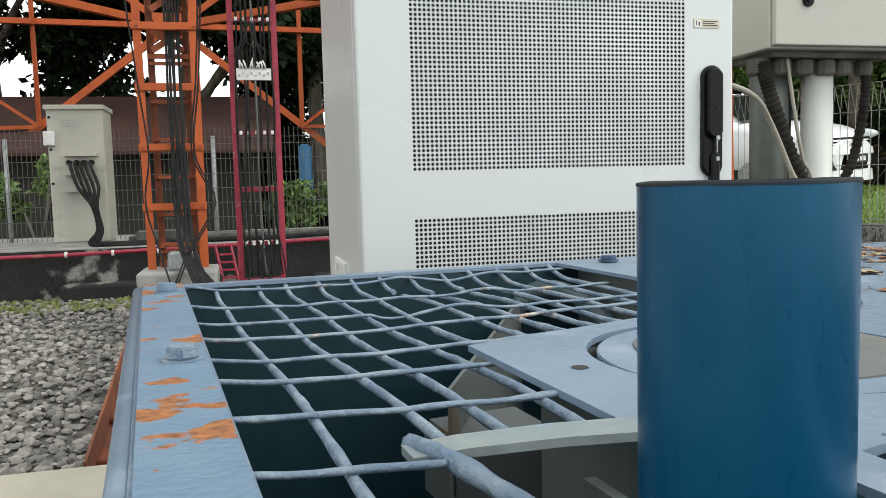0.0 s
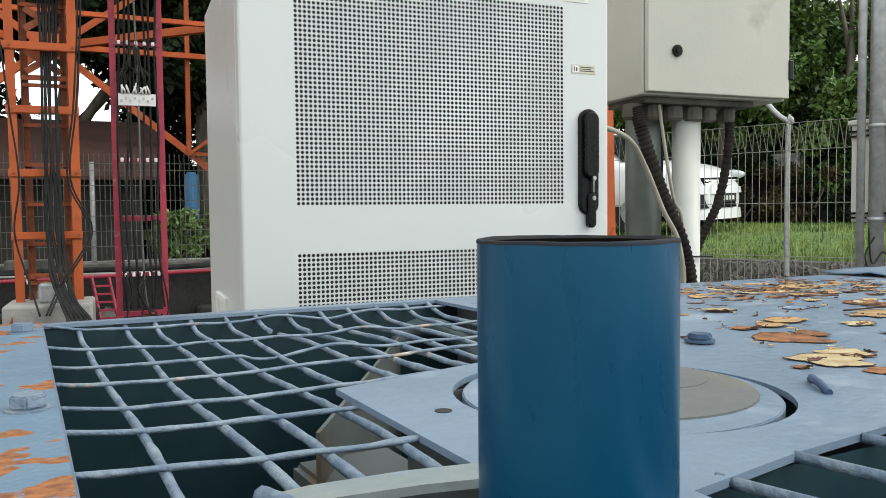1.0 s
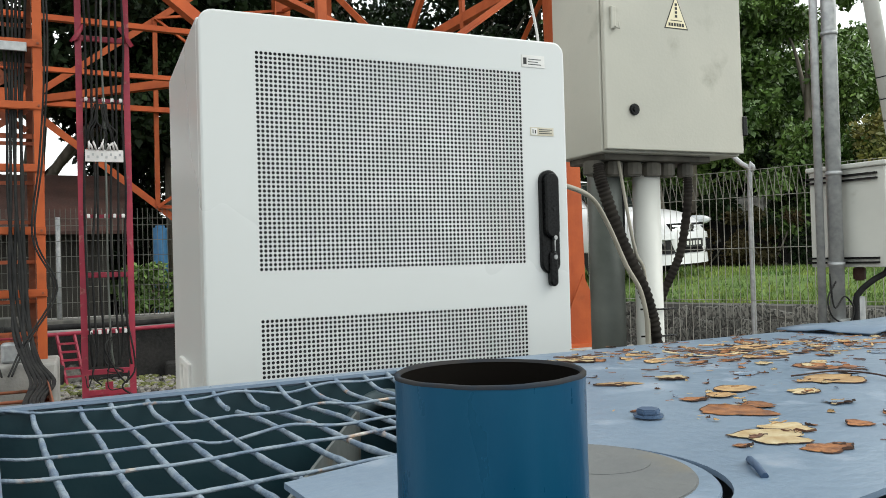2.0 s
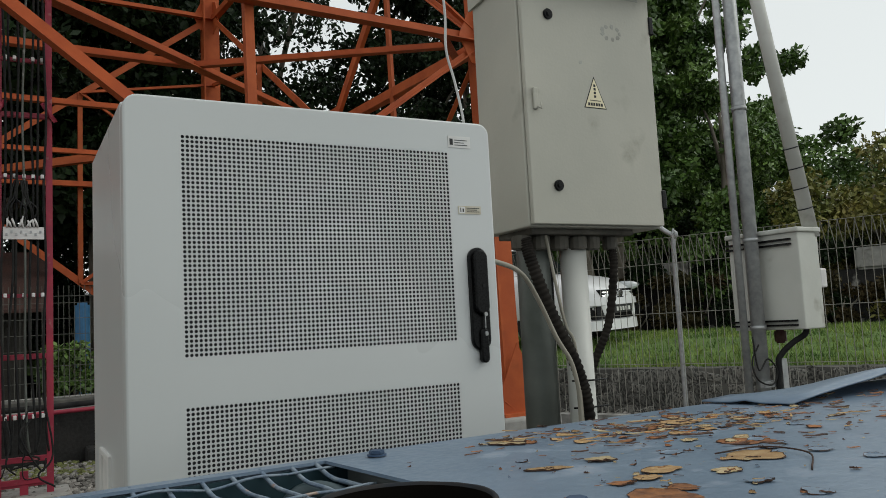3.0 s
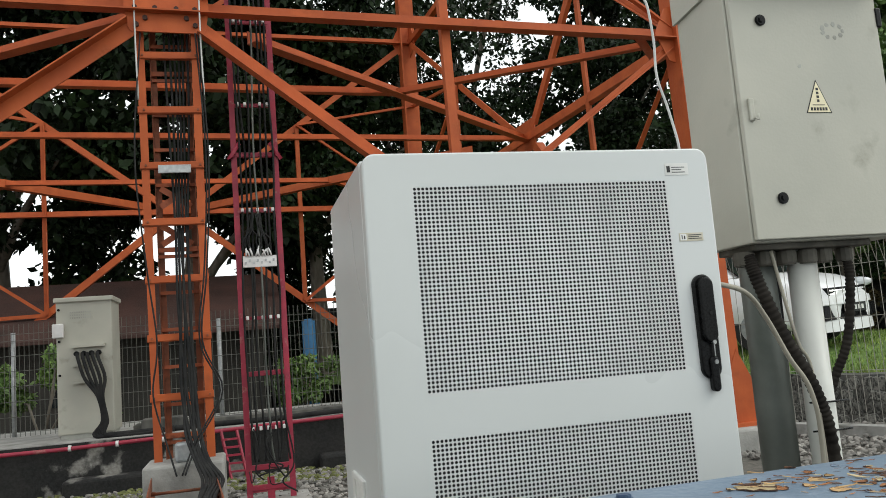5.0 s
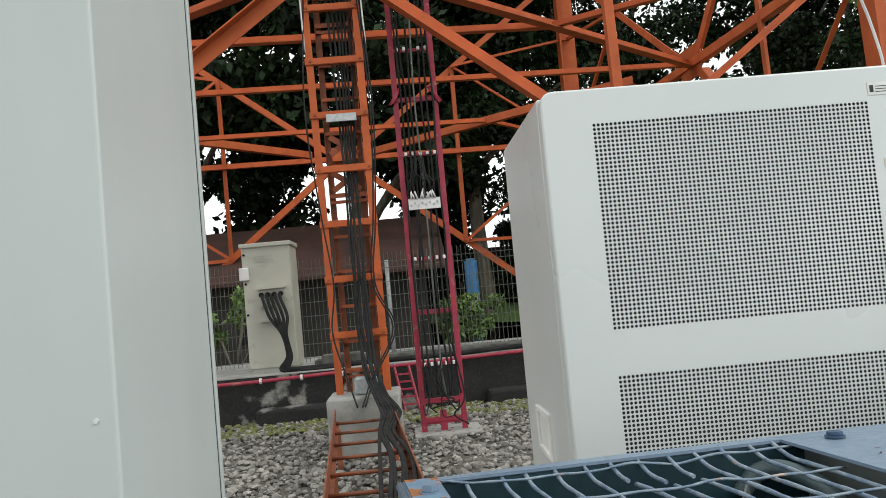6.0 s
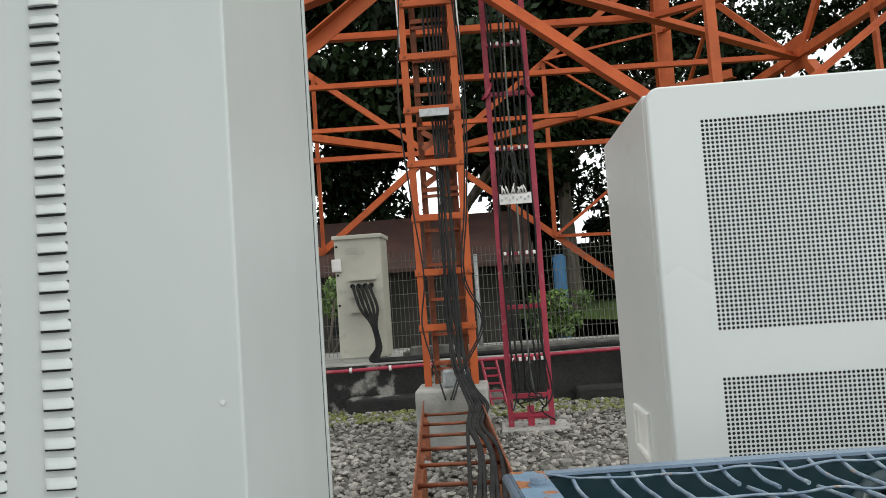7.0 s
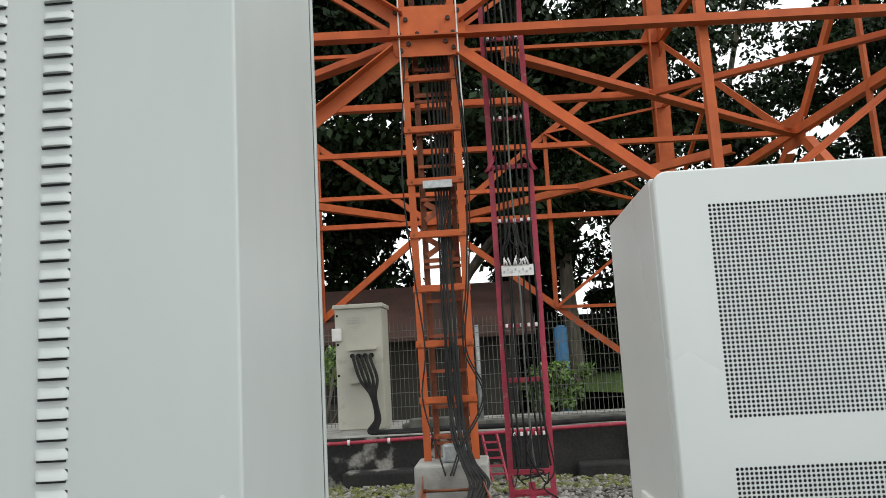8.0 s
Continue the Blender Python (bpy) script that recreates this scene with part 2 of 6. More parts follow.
def box(bm, x0, x1, y0, y1, z0, z1, bevel=0.0, seg=2):
    tmp = bmesh.new()
    bmesh.ops.create_cube(tmp, size=1)
    for v in tmp.verts:
        v.co = Vector(((x0 + x1) / 2 + v.co.x * (x1 - x0), (y0 + y1) / 2 + v.co.y * (y1 - y0), (z0 + z1) / 2 + v.co.z * (z1 - z0)))
    if bevel:
        bmesh.ops.bevel(tmp, geom=tmp.edges[:], offset=bevel, segments=seg, affect="EDGES", profile=0.5)
    merge(bm, tmp)
    return bm


def merge(bm, tmp, m=None):
    tmp.verts.ensure_lookup_table()
    vs = [bm.verts.new(m @ v.co if m else v.co) for v in tmp.verts]
    tmp.verts.index_update()
    for f in tmp.faces:
        nf = bm.faces.new([vs[v.index] for v in f.verts])
        nf.smooth = f.smooth
    tmp.free()


def basis(d):
    d = Vector(d).normalized()
    up = Vector((0, 0, 1)) if abs(d.z) < 0.95 else Vector((1, 0, 0))
    s = d.cross(up).normalized()
    return s, s.cross(d).normalized(), d


def tube(bm, pts, r, n=8, caps=True, smooth=True, radii=None, ribs=False):
    pts = [Vector(p) for p in pts]
    rings = []
    s = None
    for i, p in enumerate(pts):
        d = (pts[min(i + 1, len(pts) - 1)] - pts[max(i - 1, 0)])
        if d.length < 1e-9:
            d = Vector((0, 0, 1))
        d.normalize()
        if s is None:
            s, u, _ = basis(d)
        else:
            s = (s - d * s.dot(d)).normalized()
            u = s.cross(d).normalized()
        rr = radii[i] if radii else r
        rings.append([bm.verts.new(p + (s * math.cos(a) + u * math.sin(a)) * rr) for a in [2 * math.pi * k / n for k in range(n)]])
    for a, b in zip(rings, rings[1:]):
        for k in range(n):
            f = bm.faces.new((a[k], a[(k + 1) % n], b[(k + 1) % n], b[k]))
            f.smooth = smooth
    if caps:
        bm.faces.new(rings[0][::-1])
        bm.faces.new(rings[-1])
    return bm


def bezier(pts, n=8):
    """A smooth line through points (Catmull-Rom)."""
    p = [Vector(q) for q in pts]
    p = [p[0] * 2 - p[1]] + p + [p[-1] * 2 - p[-2]]
    out = []
    for i in range(1, len(p) - 2):
        for k in range(n):
            t = k / n
            a, b, c, d = p[i - 1:i + 3]
            out.append(0.5 * ((2 * b) + (c - a) * t + (2 * a - 5 * b + 4 * c - d) * t * t + (3 * b - a - 3 * c + d) * t ** 3))
    return out + [p[-2]]


def angle_bar(bm, a, b, w, up=(0, 0, 1), th=0.012, flip=1):
    """An L section from a to b, one leg facing sideways and one along up."""
    a, b = Vector(a), Vector(b)
    d = (b - a).normalized()
    u = Vector(up)
    u = (u - d * u.dot(d)).normalized()
    s = d.cross(u).normalized() * flip
    prof = [(0, 0), (w, 0), (w, th), (th, th), (th, w), (0, w)]
    r0 = [bm.verts.new(a + u * (p - w / 2) + s * q) for p, q in prof]
    r1 = [bm.verts.new(b + u * (p - w / 2) + s * q) for p, q in prof]
    for k in range(6):
        bm.faces.new((r0[k], r0[(k + 1) % 6], r1[(k + 1) % 6], r1[k]))
    bm.faces.new(r0[::-1])
    bm.faces.new(r1)
    bmesh.ops.recalc_face_normals(bm, faces=bm.faces[:])
    return bm


def flat_bar(bm, a, b, w, th, up=(0, 0, 1)):
    a, b = Vector(a), Vector(b)
    d = (b - a).normalized()
    u = Vector(up)
    u = (u - d * u.dot(d)).normalized()
    s = d.cross(u).normalized()
    pr = [(-w / 2, -th / 2), (w / 2, -th / 2), (w / 2, th / 2), (-w / 2, th / 2)]
    r0 = [bm.verts.new(a + u * p + s * q) for p, q in pr]
    r1 = [bm.verts.new(b + u * p + s * q) for p, q in pr]
    for k in range(4):
        bm.faces.new((r0[k], r0[(k + 1) % 4], r1[(k + 1) % 4], r1[k]))
    bm.faces.new(r0[::-1])
    bm.faces.new(r1)
    return bm


def disc(bm, c, r, z0, z1, n=32, normal="z", bevel=0.0):
    tmp = bmesh.new()
    bmesh.ops.create_cone(tmp, cap_ends=True, segments=n, radius1=r, radius2=r, depth=z1 - z0)
    if bevel:
        bmesh.ops.bevel(tmp, geom=[e for e in tmp.edges if len(e.link_faces) == 2 and e.calc_face_angle() > 1], offset=bevel, segments=2, affect="EDGES")
    m = Matrix.Translation((c[0], c[1], (z0 + z1) / 2)) if normal == "z" else Matrix.Translation((c[0], (z0 + z1) / 2, c[1])) @ Matrix.Rotation(radians(90), 4, "X")
    if normal == "x":
        m = Matrix.Translation(((z0 + z1) / 2, c[0], c[1])) @ Matrix.Rotation(radians(90), 4, "Y")
    merge(bm, tmp, m)
    return bm


def rect_loop(x0, x1, z0, z1, r, n=5):
    pts = []
    for cx, cz, a0 in ((x1 - r, z1 - r, 0), (x0 + r, z1 - r, 90), (x0 + r, z0 + r, 180), (x1 - r, z0 + r, 270)):
        for k in range(n + 1):
            a = radians(a0 + 90 * k / n)
            pts.append((cx + r * math.cos(a), cz + r * math.sin(a)))
    return pts


def plate_with_holes(bm, outer, holes, to3):
    edges = []
    for loop in [outer] + holes:
        vs = [bm.verts.new(to3(*p)) for p in loop]
        edges += [bm.edges.new((vs[i], vs[(i + 1) % len(vs)])) for i in range(len(vs))]
    bmesh.ops.triangle_fill(bm, use_beauty=True, use_dissolve=False, edges=edges)
    return bm


def thicken(bm, d):
    """Gives a flat sheet in bm a thickness along d."""
    faces = bm.faces[:]
    ex = bmesh.ops.extrude_face_region(bm, geom=faces, use_keep_orig=True)
    bmesh.ops.translate(bm, vec=d, verts=[v for v in ex["geom"] if isinstance(v, bmesh.types.BMVert)])
    bmesh.ops.recalc_face_normals(bm, faces=bm.faces[:])
    return bm


# ---- ground ----
def ground_mesh():
    n = 60
    xs = sorted(set([-900, -300, -100, -40, -20] + [-12 + 28 * k / n for k in range(n + 1)] + [25, 60, 150, 400, 900]))
    ys = sorted(set([-900, -200, -40, -10, -4] + [-2 + 24 * k / n for k in range(n + 1)] + [30, 60, 150, 400, 900]))
    verts = [(x, y, 0.03 * noise.noise((x * 0.9, y * 0.9, 0)) - 0.02 if -12 <= x <= 5.2 and y < 8.6 else -0.03) for y in ys for x in xs]
    w = len(xs)
    faces = [(j * w + i, j * w + i + 1, (j + 1) * w + i + 1, (j + 1) * w + i) for j in range(len(ys) - 1) for i in range(w - 1)]
    return raw("ground", verts, faces, M_soil)


tagged(ground_mesh(), "grey gravel yard ground with fine dark grit", "ground", kind="structure")


def scatter_stones(name, count, region, size, material, seed, label, kind="stuff"):
    rng = np.random.default_rng(seed)
    phi = (1 + 5 ** 0.5) / 2
    base = np.array([(-1, phi, 0), (1, phi, 0), (-1, -phi, 0), (1, -phi, 0), (0, -1, phi), (0, 1, phi), (0, -1, -phi), (0, 1, -phi), (phi, 0, -1), (phi, 0, 1), (-phi, 0, -1), (-phi, 0, 1)]) / 1.9
    tri = np.array([(0, 11, 5), (0, 5, 1), (0, 1, 7), (0, 7, 10), (0, 10, 11), (1, 5, 9), (5, 11, 4), (11, 10, 2), (10, 7, 6), (7, 1, 8), (3, 9, 4), (3, 4, 2), (3, 2, 6), (3, 6, 8), (3, 8, 9), (4, 9, 5), (2, 4, 11), (6, 2, 10), (8, 6, 7), (9, 8, 1)])
    x0, x1, y0, y1 = region
    v, f = [], []
    for i in range(count):
        s = size * rng.uniform(0.5, 1.5)
        y = y0 + (y1 - y0) * rng.uniform() ** 1.4
        p = np.array([rng.uniform(x0, x1), y, rng.uniform(-0.01, 0.012)])
        a = rng.uniform(0, 6.28)
        c = np.array([[math.cos(a), -math.sin(a), 0], [math.sin(a), math.cos(a), 0], [0, 0, 1]])
        q = (base * rng.uniform(0.7, 1.3, (12, 1)) * np.array([1, rng.uniform(0.6, 1), rng.uniform(0.45, 0.8)]) * s) @ c.T + p
        v.append(q)
        f.append(tri + 12 * i)
    ob = raw(name, np.concatenate(v), np.concatenate(f), material)
    return tagged(ob, label, "gravel", kind=kind)


scatter_stones("gravel", 15000, (-3.4, 2.6, 3.0, 8.9), 0.026, M_stone, 1, "loose grey crushed gravel spread over the yard")
scatter_stones("gravel", 2500, (4.2, 7.0, 5.0, 8.5), 0.03, M_stone, 2, "loose grey gravel beside the fence kerb")
scatter_stones("moss_patches", 1500, (-3.4, 2.0, 8.0, 8.9), 0.03, M_moss, 3, "yellow-green moss and litter at the wall foot")

# ---- yard slab, near-black wall and red pipe at the back ----
slab = thing("raised_slab", "raised concrete equipment slab with a near-black edge", "slab", kind="structure")
bm = bmesh.new()
box(bm, -9, 3.4, 9.0, 11.4, 0.36, 0.52, 0.01)
part("slab_top", bm, M_conc, slab)
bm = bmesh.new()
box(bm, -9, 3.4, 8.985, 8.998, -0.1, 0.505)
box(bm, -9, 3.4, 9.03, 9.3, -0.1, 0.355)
part("slab_wall", bm, M_concdk, slab, "near-black concrete wall with pale patches")
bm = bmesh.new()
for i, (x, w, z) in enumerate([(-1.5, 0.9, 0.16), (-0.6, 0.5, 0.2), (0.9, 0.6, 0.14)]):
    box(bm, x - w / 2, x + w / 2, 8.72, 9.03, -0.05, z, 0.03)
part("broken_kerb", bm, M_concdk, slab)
kerb = new("red_pipe", None)
tagged(kerb, "crimson painted pipe running along the slab edge", "pipe")
bm = bmesh.new()
tube(bm, [(-9, 8.9, 0.47), (-2, 8.9, 0.46), (1.0, 8.9, 0.52), (3.2, 8.9, 0.56)], 0.021, 8)
part("pipe", bm, M_red, kerb)
for x in (-4, -1.9, -1.45, -1.0, 1.25, 3.0):
    bm = bmesh.new()
    if x in (1.25, 3.0, -4):
        box(bm, x - 0.035, x + 0.035, 8.87, 8.94, -0.05, 0.5)
        part("support", bm, M_red, kerb)
    else:
        tube(bm, [(x - 0.014, 8.9, 0.465), (x + 0.014, 8.9, 0.465)], 0.032, 8)
        part("clamp", bm, M_clamp, kerb, "white plastic pipe clamp")


# ---- blue machine ----
M_bolt = mat("dark_blue_bolt", (0.03, 0.06, 0.12), (0.05, 0.09, 0.16), 0.5, scale=30)
M_hosep = mat("dusty_hose", (0.08, 0.11, 0.12), (0.05, 0.08, 0.09), 0.5, scale=20)
TOP = 1.01


def mp(a, b, z=0.0):
    """A place on the blue top: a along its far edge, b from that edge towards the near side."""
    return Vector((-0.214 + a - 0.11 * b, 1.003 + 0.03 * a + b, TOP + z))


def blue_machine():
    t = thing("blue_machine", "blue painted steel machine housing with rusty mesh-covered top openings", "machine")
    # top frame and deck
    open_l = [(0.044, -0.012), (0.492, 0.004), (0.496, -0.335), (0.35, -0.385), (0.202, -0.43), (0.202, -0.605), (0.208, -0.64), (0.235, -0.68), (0.235, -1.15), (0.044, -1.15)]
    open_r = [(0.262, -0.672), (0.34, -0.653), (0.60, -0.61), (0.98, -0.62), (0.98, -1.15), (0.262, -1.15)]
    hole = [(0.352 + 0.0995 * math.cos(k * math.pi / 24), -0.514 + 0.0990 * math.sin(k * math.pi / 24)) for k in range(48)]
    bm = bmesh.new()
    plate_with_holes(bm, [(0.0, 0.0), (0.25, 0.018), (0.6, 0.028), (2.3, 0.05), (2.3, -1.25), (0.0, -1.25)], [open_l, open_r, hole], lambda a, b: mp(a, b))
    thicken(bm, (0, 0, -0.004))
    part("deck", bm, M_blue, t, "blue painted steel deck with scuffs")
    bm = bmesh.new()
    plate_with_holes(bm, [(0.002, -0.002), (0.0425, -0.006), (0.0425, -1.2), (0.002, -1.2)], [], lambda a, b: mp(a, b, 0.0006))
    thicken(bm, (0, 0, 0.0016))
    part("edge_strip", bm, M_bluer, t, "blue edge strip with orange rust blotches")
    # flat bar joining the deck to the mesh
    bm = bmesh.new()
    pts = [(0.107, -0.594, -0.004), (0.13, -0.594, -0.002), (0.17, -0.599, 0.0), (0.215, -0.607, 0.001), (0.26, -0.622, 0.002)]
    top = [mp(a, q, z) for a, q, z in pts] + [mp(a, q - 0.017 - 0.006 * k / 4, z) for k, (a, q, z) in reversed(list(enumerate(pts)))]
    bm.faces.new([bm.verts.new(v) for v in top])
    thicken(bm, (0, 0, -0.004))
    part("cross_bar", bm, M_barep, t, "worn pale flat bar with bare metal")
    # outer skin
    for (p, q) in (((0, 0), (2.3, 0.05)), ((0, -1.25), (0, 0)), ((2.3, 0.05), (2.3, -1.25)), ((2.3, -1.25), (0, -1.25))):
        bm = bmesh.new()
        a0, a1 = mp(*p, -0.002), mp(*q, -0.002)
        z = Vector((0, 0, 0.86))
        bm.faces.new([bm.verts.new(v) for v in (a0, a1, a1 - z, a0 - z)])
        part("side_panel", bm, M_blue, t)
    bm = bmesh.new()
    tube(bm, [mp(-0.003, -1.25, -0.006), mp(-0.003, 0, -0.006)], 0.006, 8)
    part("edge_bead", bm, M_blue, t)
    # inner walls and floor below the openings, with shade mixed into their colour
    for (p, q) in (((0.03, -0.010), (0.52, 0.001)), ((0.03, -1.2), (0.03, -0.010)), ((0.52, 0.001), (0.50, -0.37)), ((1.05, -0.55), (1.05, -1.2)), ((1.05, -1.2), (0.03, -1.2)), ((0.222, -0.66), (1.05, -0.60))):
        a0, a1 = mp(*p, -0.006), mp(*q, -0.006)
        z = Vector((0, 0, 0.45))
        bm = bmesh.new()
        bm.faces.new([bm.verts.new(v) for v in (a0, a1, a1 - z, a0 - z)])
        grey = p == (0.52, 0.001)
        part("inner_wall", bm, M_duct if grey else M_bluedk, t, "grey inner sheet" if grey else "blue inner wall darkened for shade")
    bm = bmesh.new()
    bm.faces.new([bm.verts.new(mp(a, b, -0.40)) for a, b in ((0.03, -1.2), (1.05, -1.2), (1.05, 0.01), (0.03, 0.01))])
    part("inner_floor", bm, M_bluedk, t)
    # pale inner housing with ribs under the deck
    bm = bmesh.new()
    for (p, q) in (((0.236, -0.462), (0.236, -0.56)), ((0.236, -0.56), (0.222, -0.60)), ((0.222, -0.60), (0.222, -0.66)), ((0.236, -0.462), (0.36, -0.418))):
        a0, a1 = mp(*p, -0.005), mp(*q, -0.005)
        z = Vector((0, 0, 0.30))
        bm.faces.new([bm.verts.new(v) for v in (a0, a1, a1 - z, a0 - z)])
    part("inner_duct", bm, M_duct, t, "grey sheet metal duct")
    fins = new("cooling_block")
    fins.parent = t
    for k in range(15):
        z = -0.03 - 0.012 * k
        bm = bmesh.new()
        flat_bar(bm, mp(0.19, -0.66, z), mp(0.19, -0.60, z), 0.007, 0.006)
        part("cooling_fin", bm, M_duct, fins)
    bm = bmesh.new()
    tmp = bmesh.new()
    bmesh.ops.create_cube(tmp, size=1)
    bmesh.ops.bevel(tmp, geom=tmp.edges[:], offset=0.06, segments=2, affect="EDGES")
    merge(bm, tmp, Matrix.Translation(mp(0.25, -0.35, -0.11)) @ Matrix.Rotation(radians(8), 4, "Z") @ Matrix.Diagonal((0.085, 0.075, 0.06, 1)))
    part("terminal_box", bm, M_duct, t, "dusty grey terminal box")
    bm = bmesh.new()
    tube(bm, bezier([mp(0.425, -0.008, -0.06), mp(0.45, -0.012, -0.034), mp(0.475, -0.04, -0.030), mp(0.49, -0.10, -0.05), mp(0.495, -0.16, -0.12)]), 0.012, 10)
    part("hose", bm, M_hosep, t, "dusty teal grey hose")
    bm = bmesh.new()
    tube(bm, bezier([mp(0.33, -0.75, -0.10), mp(0.40, -0.72, -0.06), mp(0.46, -0.76, -0.07), mp(0.5, -0.9, -0.1)]), 0.008, 8)
    part("hose", bm, M_cable, t, "black hose")
    # slanted grey baffle under the mesh
    bm = bmesh.new()
    flat_bar(bm, mp(0.432, -0.016, -0.19), mp(0.205, -0.385, -0.19), 0.30, 0.003)
    part("inner_baffle", bm, M_duct, t, "grey sheet metal baffle")
    # cap disc
    bm = bmesh.new()
    disc(bm, mp(0.3535, -0.5125), 0.0970, TOP - 0.010, TOP - 0.0008, 64, bevel=0.0008)
    part("cap_ring", bm, M_blue, t)
    bm = bmesh.new()
    disc(bm, mp(0.365, -0.505), 0.081, TOP - 0.003, TOP + 0.0002, 64, bevel=0.0008)
    disc(bm, mp(0.40, -0.49), 0.036, TOP + 0.0002, TOP + 0.0006, 40)
    part("cap_disc", bm, M_disc, t, "dusty grey round cover")
    # bolts
    for a, b in ((0.025, -0.076), (0.027, -0.413), (0.529, -0.399), (0.55, -0.02), (0.025, -0.80)):
        bm = bmesh.new()
        p = mp(a, b)
        disc(bm, p, 0.0125, TOP + 0.0015, TOP + 0.0035, 20)
        disc(bm, p, 0.0105, TOP + 0.0035, TOP + (0.0085 if a > 0.5 else 0.0115), 6, bevel=0.0012)
        part("bolt", bm, M_bolt if a > 0.5 else M_mesh if b < -0.3 else M_blue, t)
    bm = bmesh.new()
    disc(bm, mp(0.235, -0.512), 0.005, TOP - 0.002, TOP + 0.0004, 16)
    part("bolt_hole", bm, M_inner, t)
    # torn rubber seal
    bm = bmesh.new()
    tube(bm, [mp(0.455, -0.578, 0.001), mp(0.462, -0.566, 0.004), mp(0.472, -0.552, 0.004), mp(0.480, -0.545, 0.001)], 0.0026, 6)
    part("seal", bm, M_bolt, t)
    # wire mesh: long wires and cross wires, sagging
    rng = random.Random(4)

    def sag(a, b):
        e = (0.55 + 0.45 * min(1.0, max(0.0, (a - 0.044) / 0.035))) * min(1.0, max(0.0, (0.006 - b) / 0.055))
        flat = min(1.0, max(0.28, (b + 0.60) / 0.30))
        return -0.002 - 0.0145 * flat * math.sin(e * math.pi / 2) + 0.0012 * noise.noise((a * 14, b * 14, 3))

    def inside(a, b):
        """Over the left opening, and a little way in under the plate."""
        if a > 0.21 and b < -0.40 - (0.35 - a) * 0.32:
            return a < 0.222 and b > -0.60
        return 0.04 <= a <= 0.498

    # long wires, thick with old paint; two are broken and bent aside near the far edge
    for i, a0 in enumerate((0.081, 0.125, 0.158, 0.195, 0.231, 0.267, 0.304, 0.341, 0.378, 0.415, 0.451, 0.484)):
        end = -1.12 if i == 0 else -0.594
        pts = []
        b = 0.008
        while b > end:
            a = a0 + 0.0016 * math.sin(b * 11 + i * 2) - 0.004 * max(0.0, 1 + b * 12)
            if not inside(a, b):
                break
            pts.append(mp(a, b, sag(a, b)))
            b -= 0.012
        if len(pts) < 3:
            continue
        runs = [pts]
        if i in (5, 6, 7):
            cut = (6, 8, 7)[i - 5]
            runs = [pts[:cut], [q + Vector((0.010, 0, -0.005 * max(0, 1 - n / 8))) for n, q in enumerate(pts[cut - 1:])]]
        for run in runs:
            bm = bmesh.new()
            tube(bm, run, 0.0033, 7, radii=[0.0027 * (1 + 0.30 * noise.noise(q * 55)) for q in run])
            part("wire", bm, M_mesh, t)
    # cross wires lie on the long ones, thinner and uneven
    rows = [-0.012, -0.112, -0.206, -0.280, -0.380, -0.456, -0.538, -0.615, -0.70, -0.79]
    for i, b0 in enumerate(rows):
        pts = []
        a = 0.036
        while a < 0.5:
            bow = -0.010 * math.sin(min(1.0, (a - 0.04) / 0.14) * math.pi / 2) * (1 if i > 2 else 0.7)
            b = b0 + bow + 0.003 * noise.noise((a * 11, i * 3.1, 0)) + 0.16 * max(0, a - 0.16) * (1 if 2 < i < 5 else 0.1)
            if (not inside(a, b) and a > 0.06) or (i > 6 and a > 0.12):
                break
            lift = 0.0035 + (0.007 * noise.noise((a * 16, i, 5)) if i < 3 and a > 0.2 else 0.001 * noise.noise((a * 30, i, 9)))
            pts.append(mp(a, b, sag(a, b) + lift))
            a += 0.01
        bm = bmesh.new()
        tube(bm, pts, 0.0021, 6, radii=[0.0017 * (1 + 0.3 * noise.noise(q * 60)) for q in pts])
        part("wire", bm, M_mesh, t)
    for i in range(9):
        a0 = 0.285 + 0.055 * i
        b0 = -0.66 + 0.14 * (a0 - 0.28)
        bm = bmesh.new()
        tube(bm, [mp(a0, b0, -0.002), mp(a0 + 0.05, b0 - 0.08, -0.012), mp(a0 + 0.10, b0 - 0.18, -0.015), mp(a0 + 0.2, -1.14, -0.01)], 0.0028, 6)
        part("wire", bm, M_mesh, t)
    # weld bead
    bm = bmesh.new()
    line = bezier([mp(0.112, -0.590, -0.005), mp(0.117, -0.612, -0.003), mp(0.126, -0.64, -0.006), mp(0.138, -0.69, -0.012), mp(0.15, -0.80, -0.014)], 10)
    tube(bm, line, 0.0050, 8, radii=[0.0042 * (1 + 0.3 * noise.noise(q * 70)) for q in line])
    part("wire", bm, M_mesh, t, "thick welded wire")
    # upright pipe
    bm = bmesh.new()
    px, py, r, rz = 0.0462, 0.304, 0.0318, 1.114
    n = 48
    prof = [(r, 0.72), (r, rz - 0.004), (r, rz - 0.0006)]
    rings = [[bm.verts.new((px + q * math.cos(2 * math.pi * k / n), py + q * math.sin(2 * math.pi * k / n), z)) for k in range(n)] for q, z in prof]
    for A, B in zip(rings, rings[1:]):
        for k in range(n):
            bm.faces.new((A[k], A[(k + 1) % n], B[(k + 1) % n], B[k])).smooth = True
    for ring in rings[1:]:
        for k in range(n):
            bm.edges.get((ring[k], ring[(k + 1) % n])).smooth = False
    pipe = part("upright_pipe", bm, M_pipe, t, "blue painted open steel pipe with a dark mouth")
    bm = bmesh.new()
    prof = [(r + 0.0002, rz - 0.0011), (r + 0.0002, rz - 0.0003), (r - 0.0002, rz + 0.0001), (r - 0.0015, rz + 0.0001), (r - 0.0018, rz - 0.0012)]
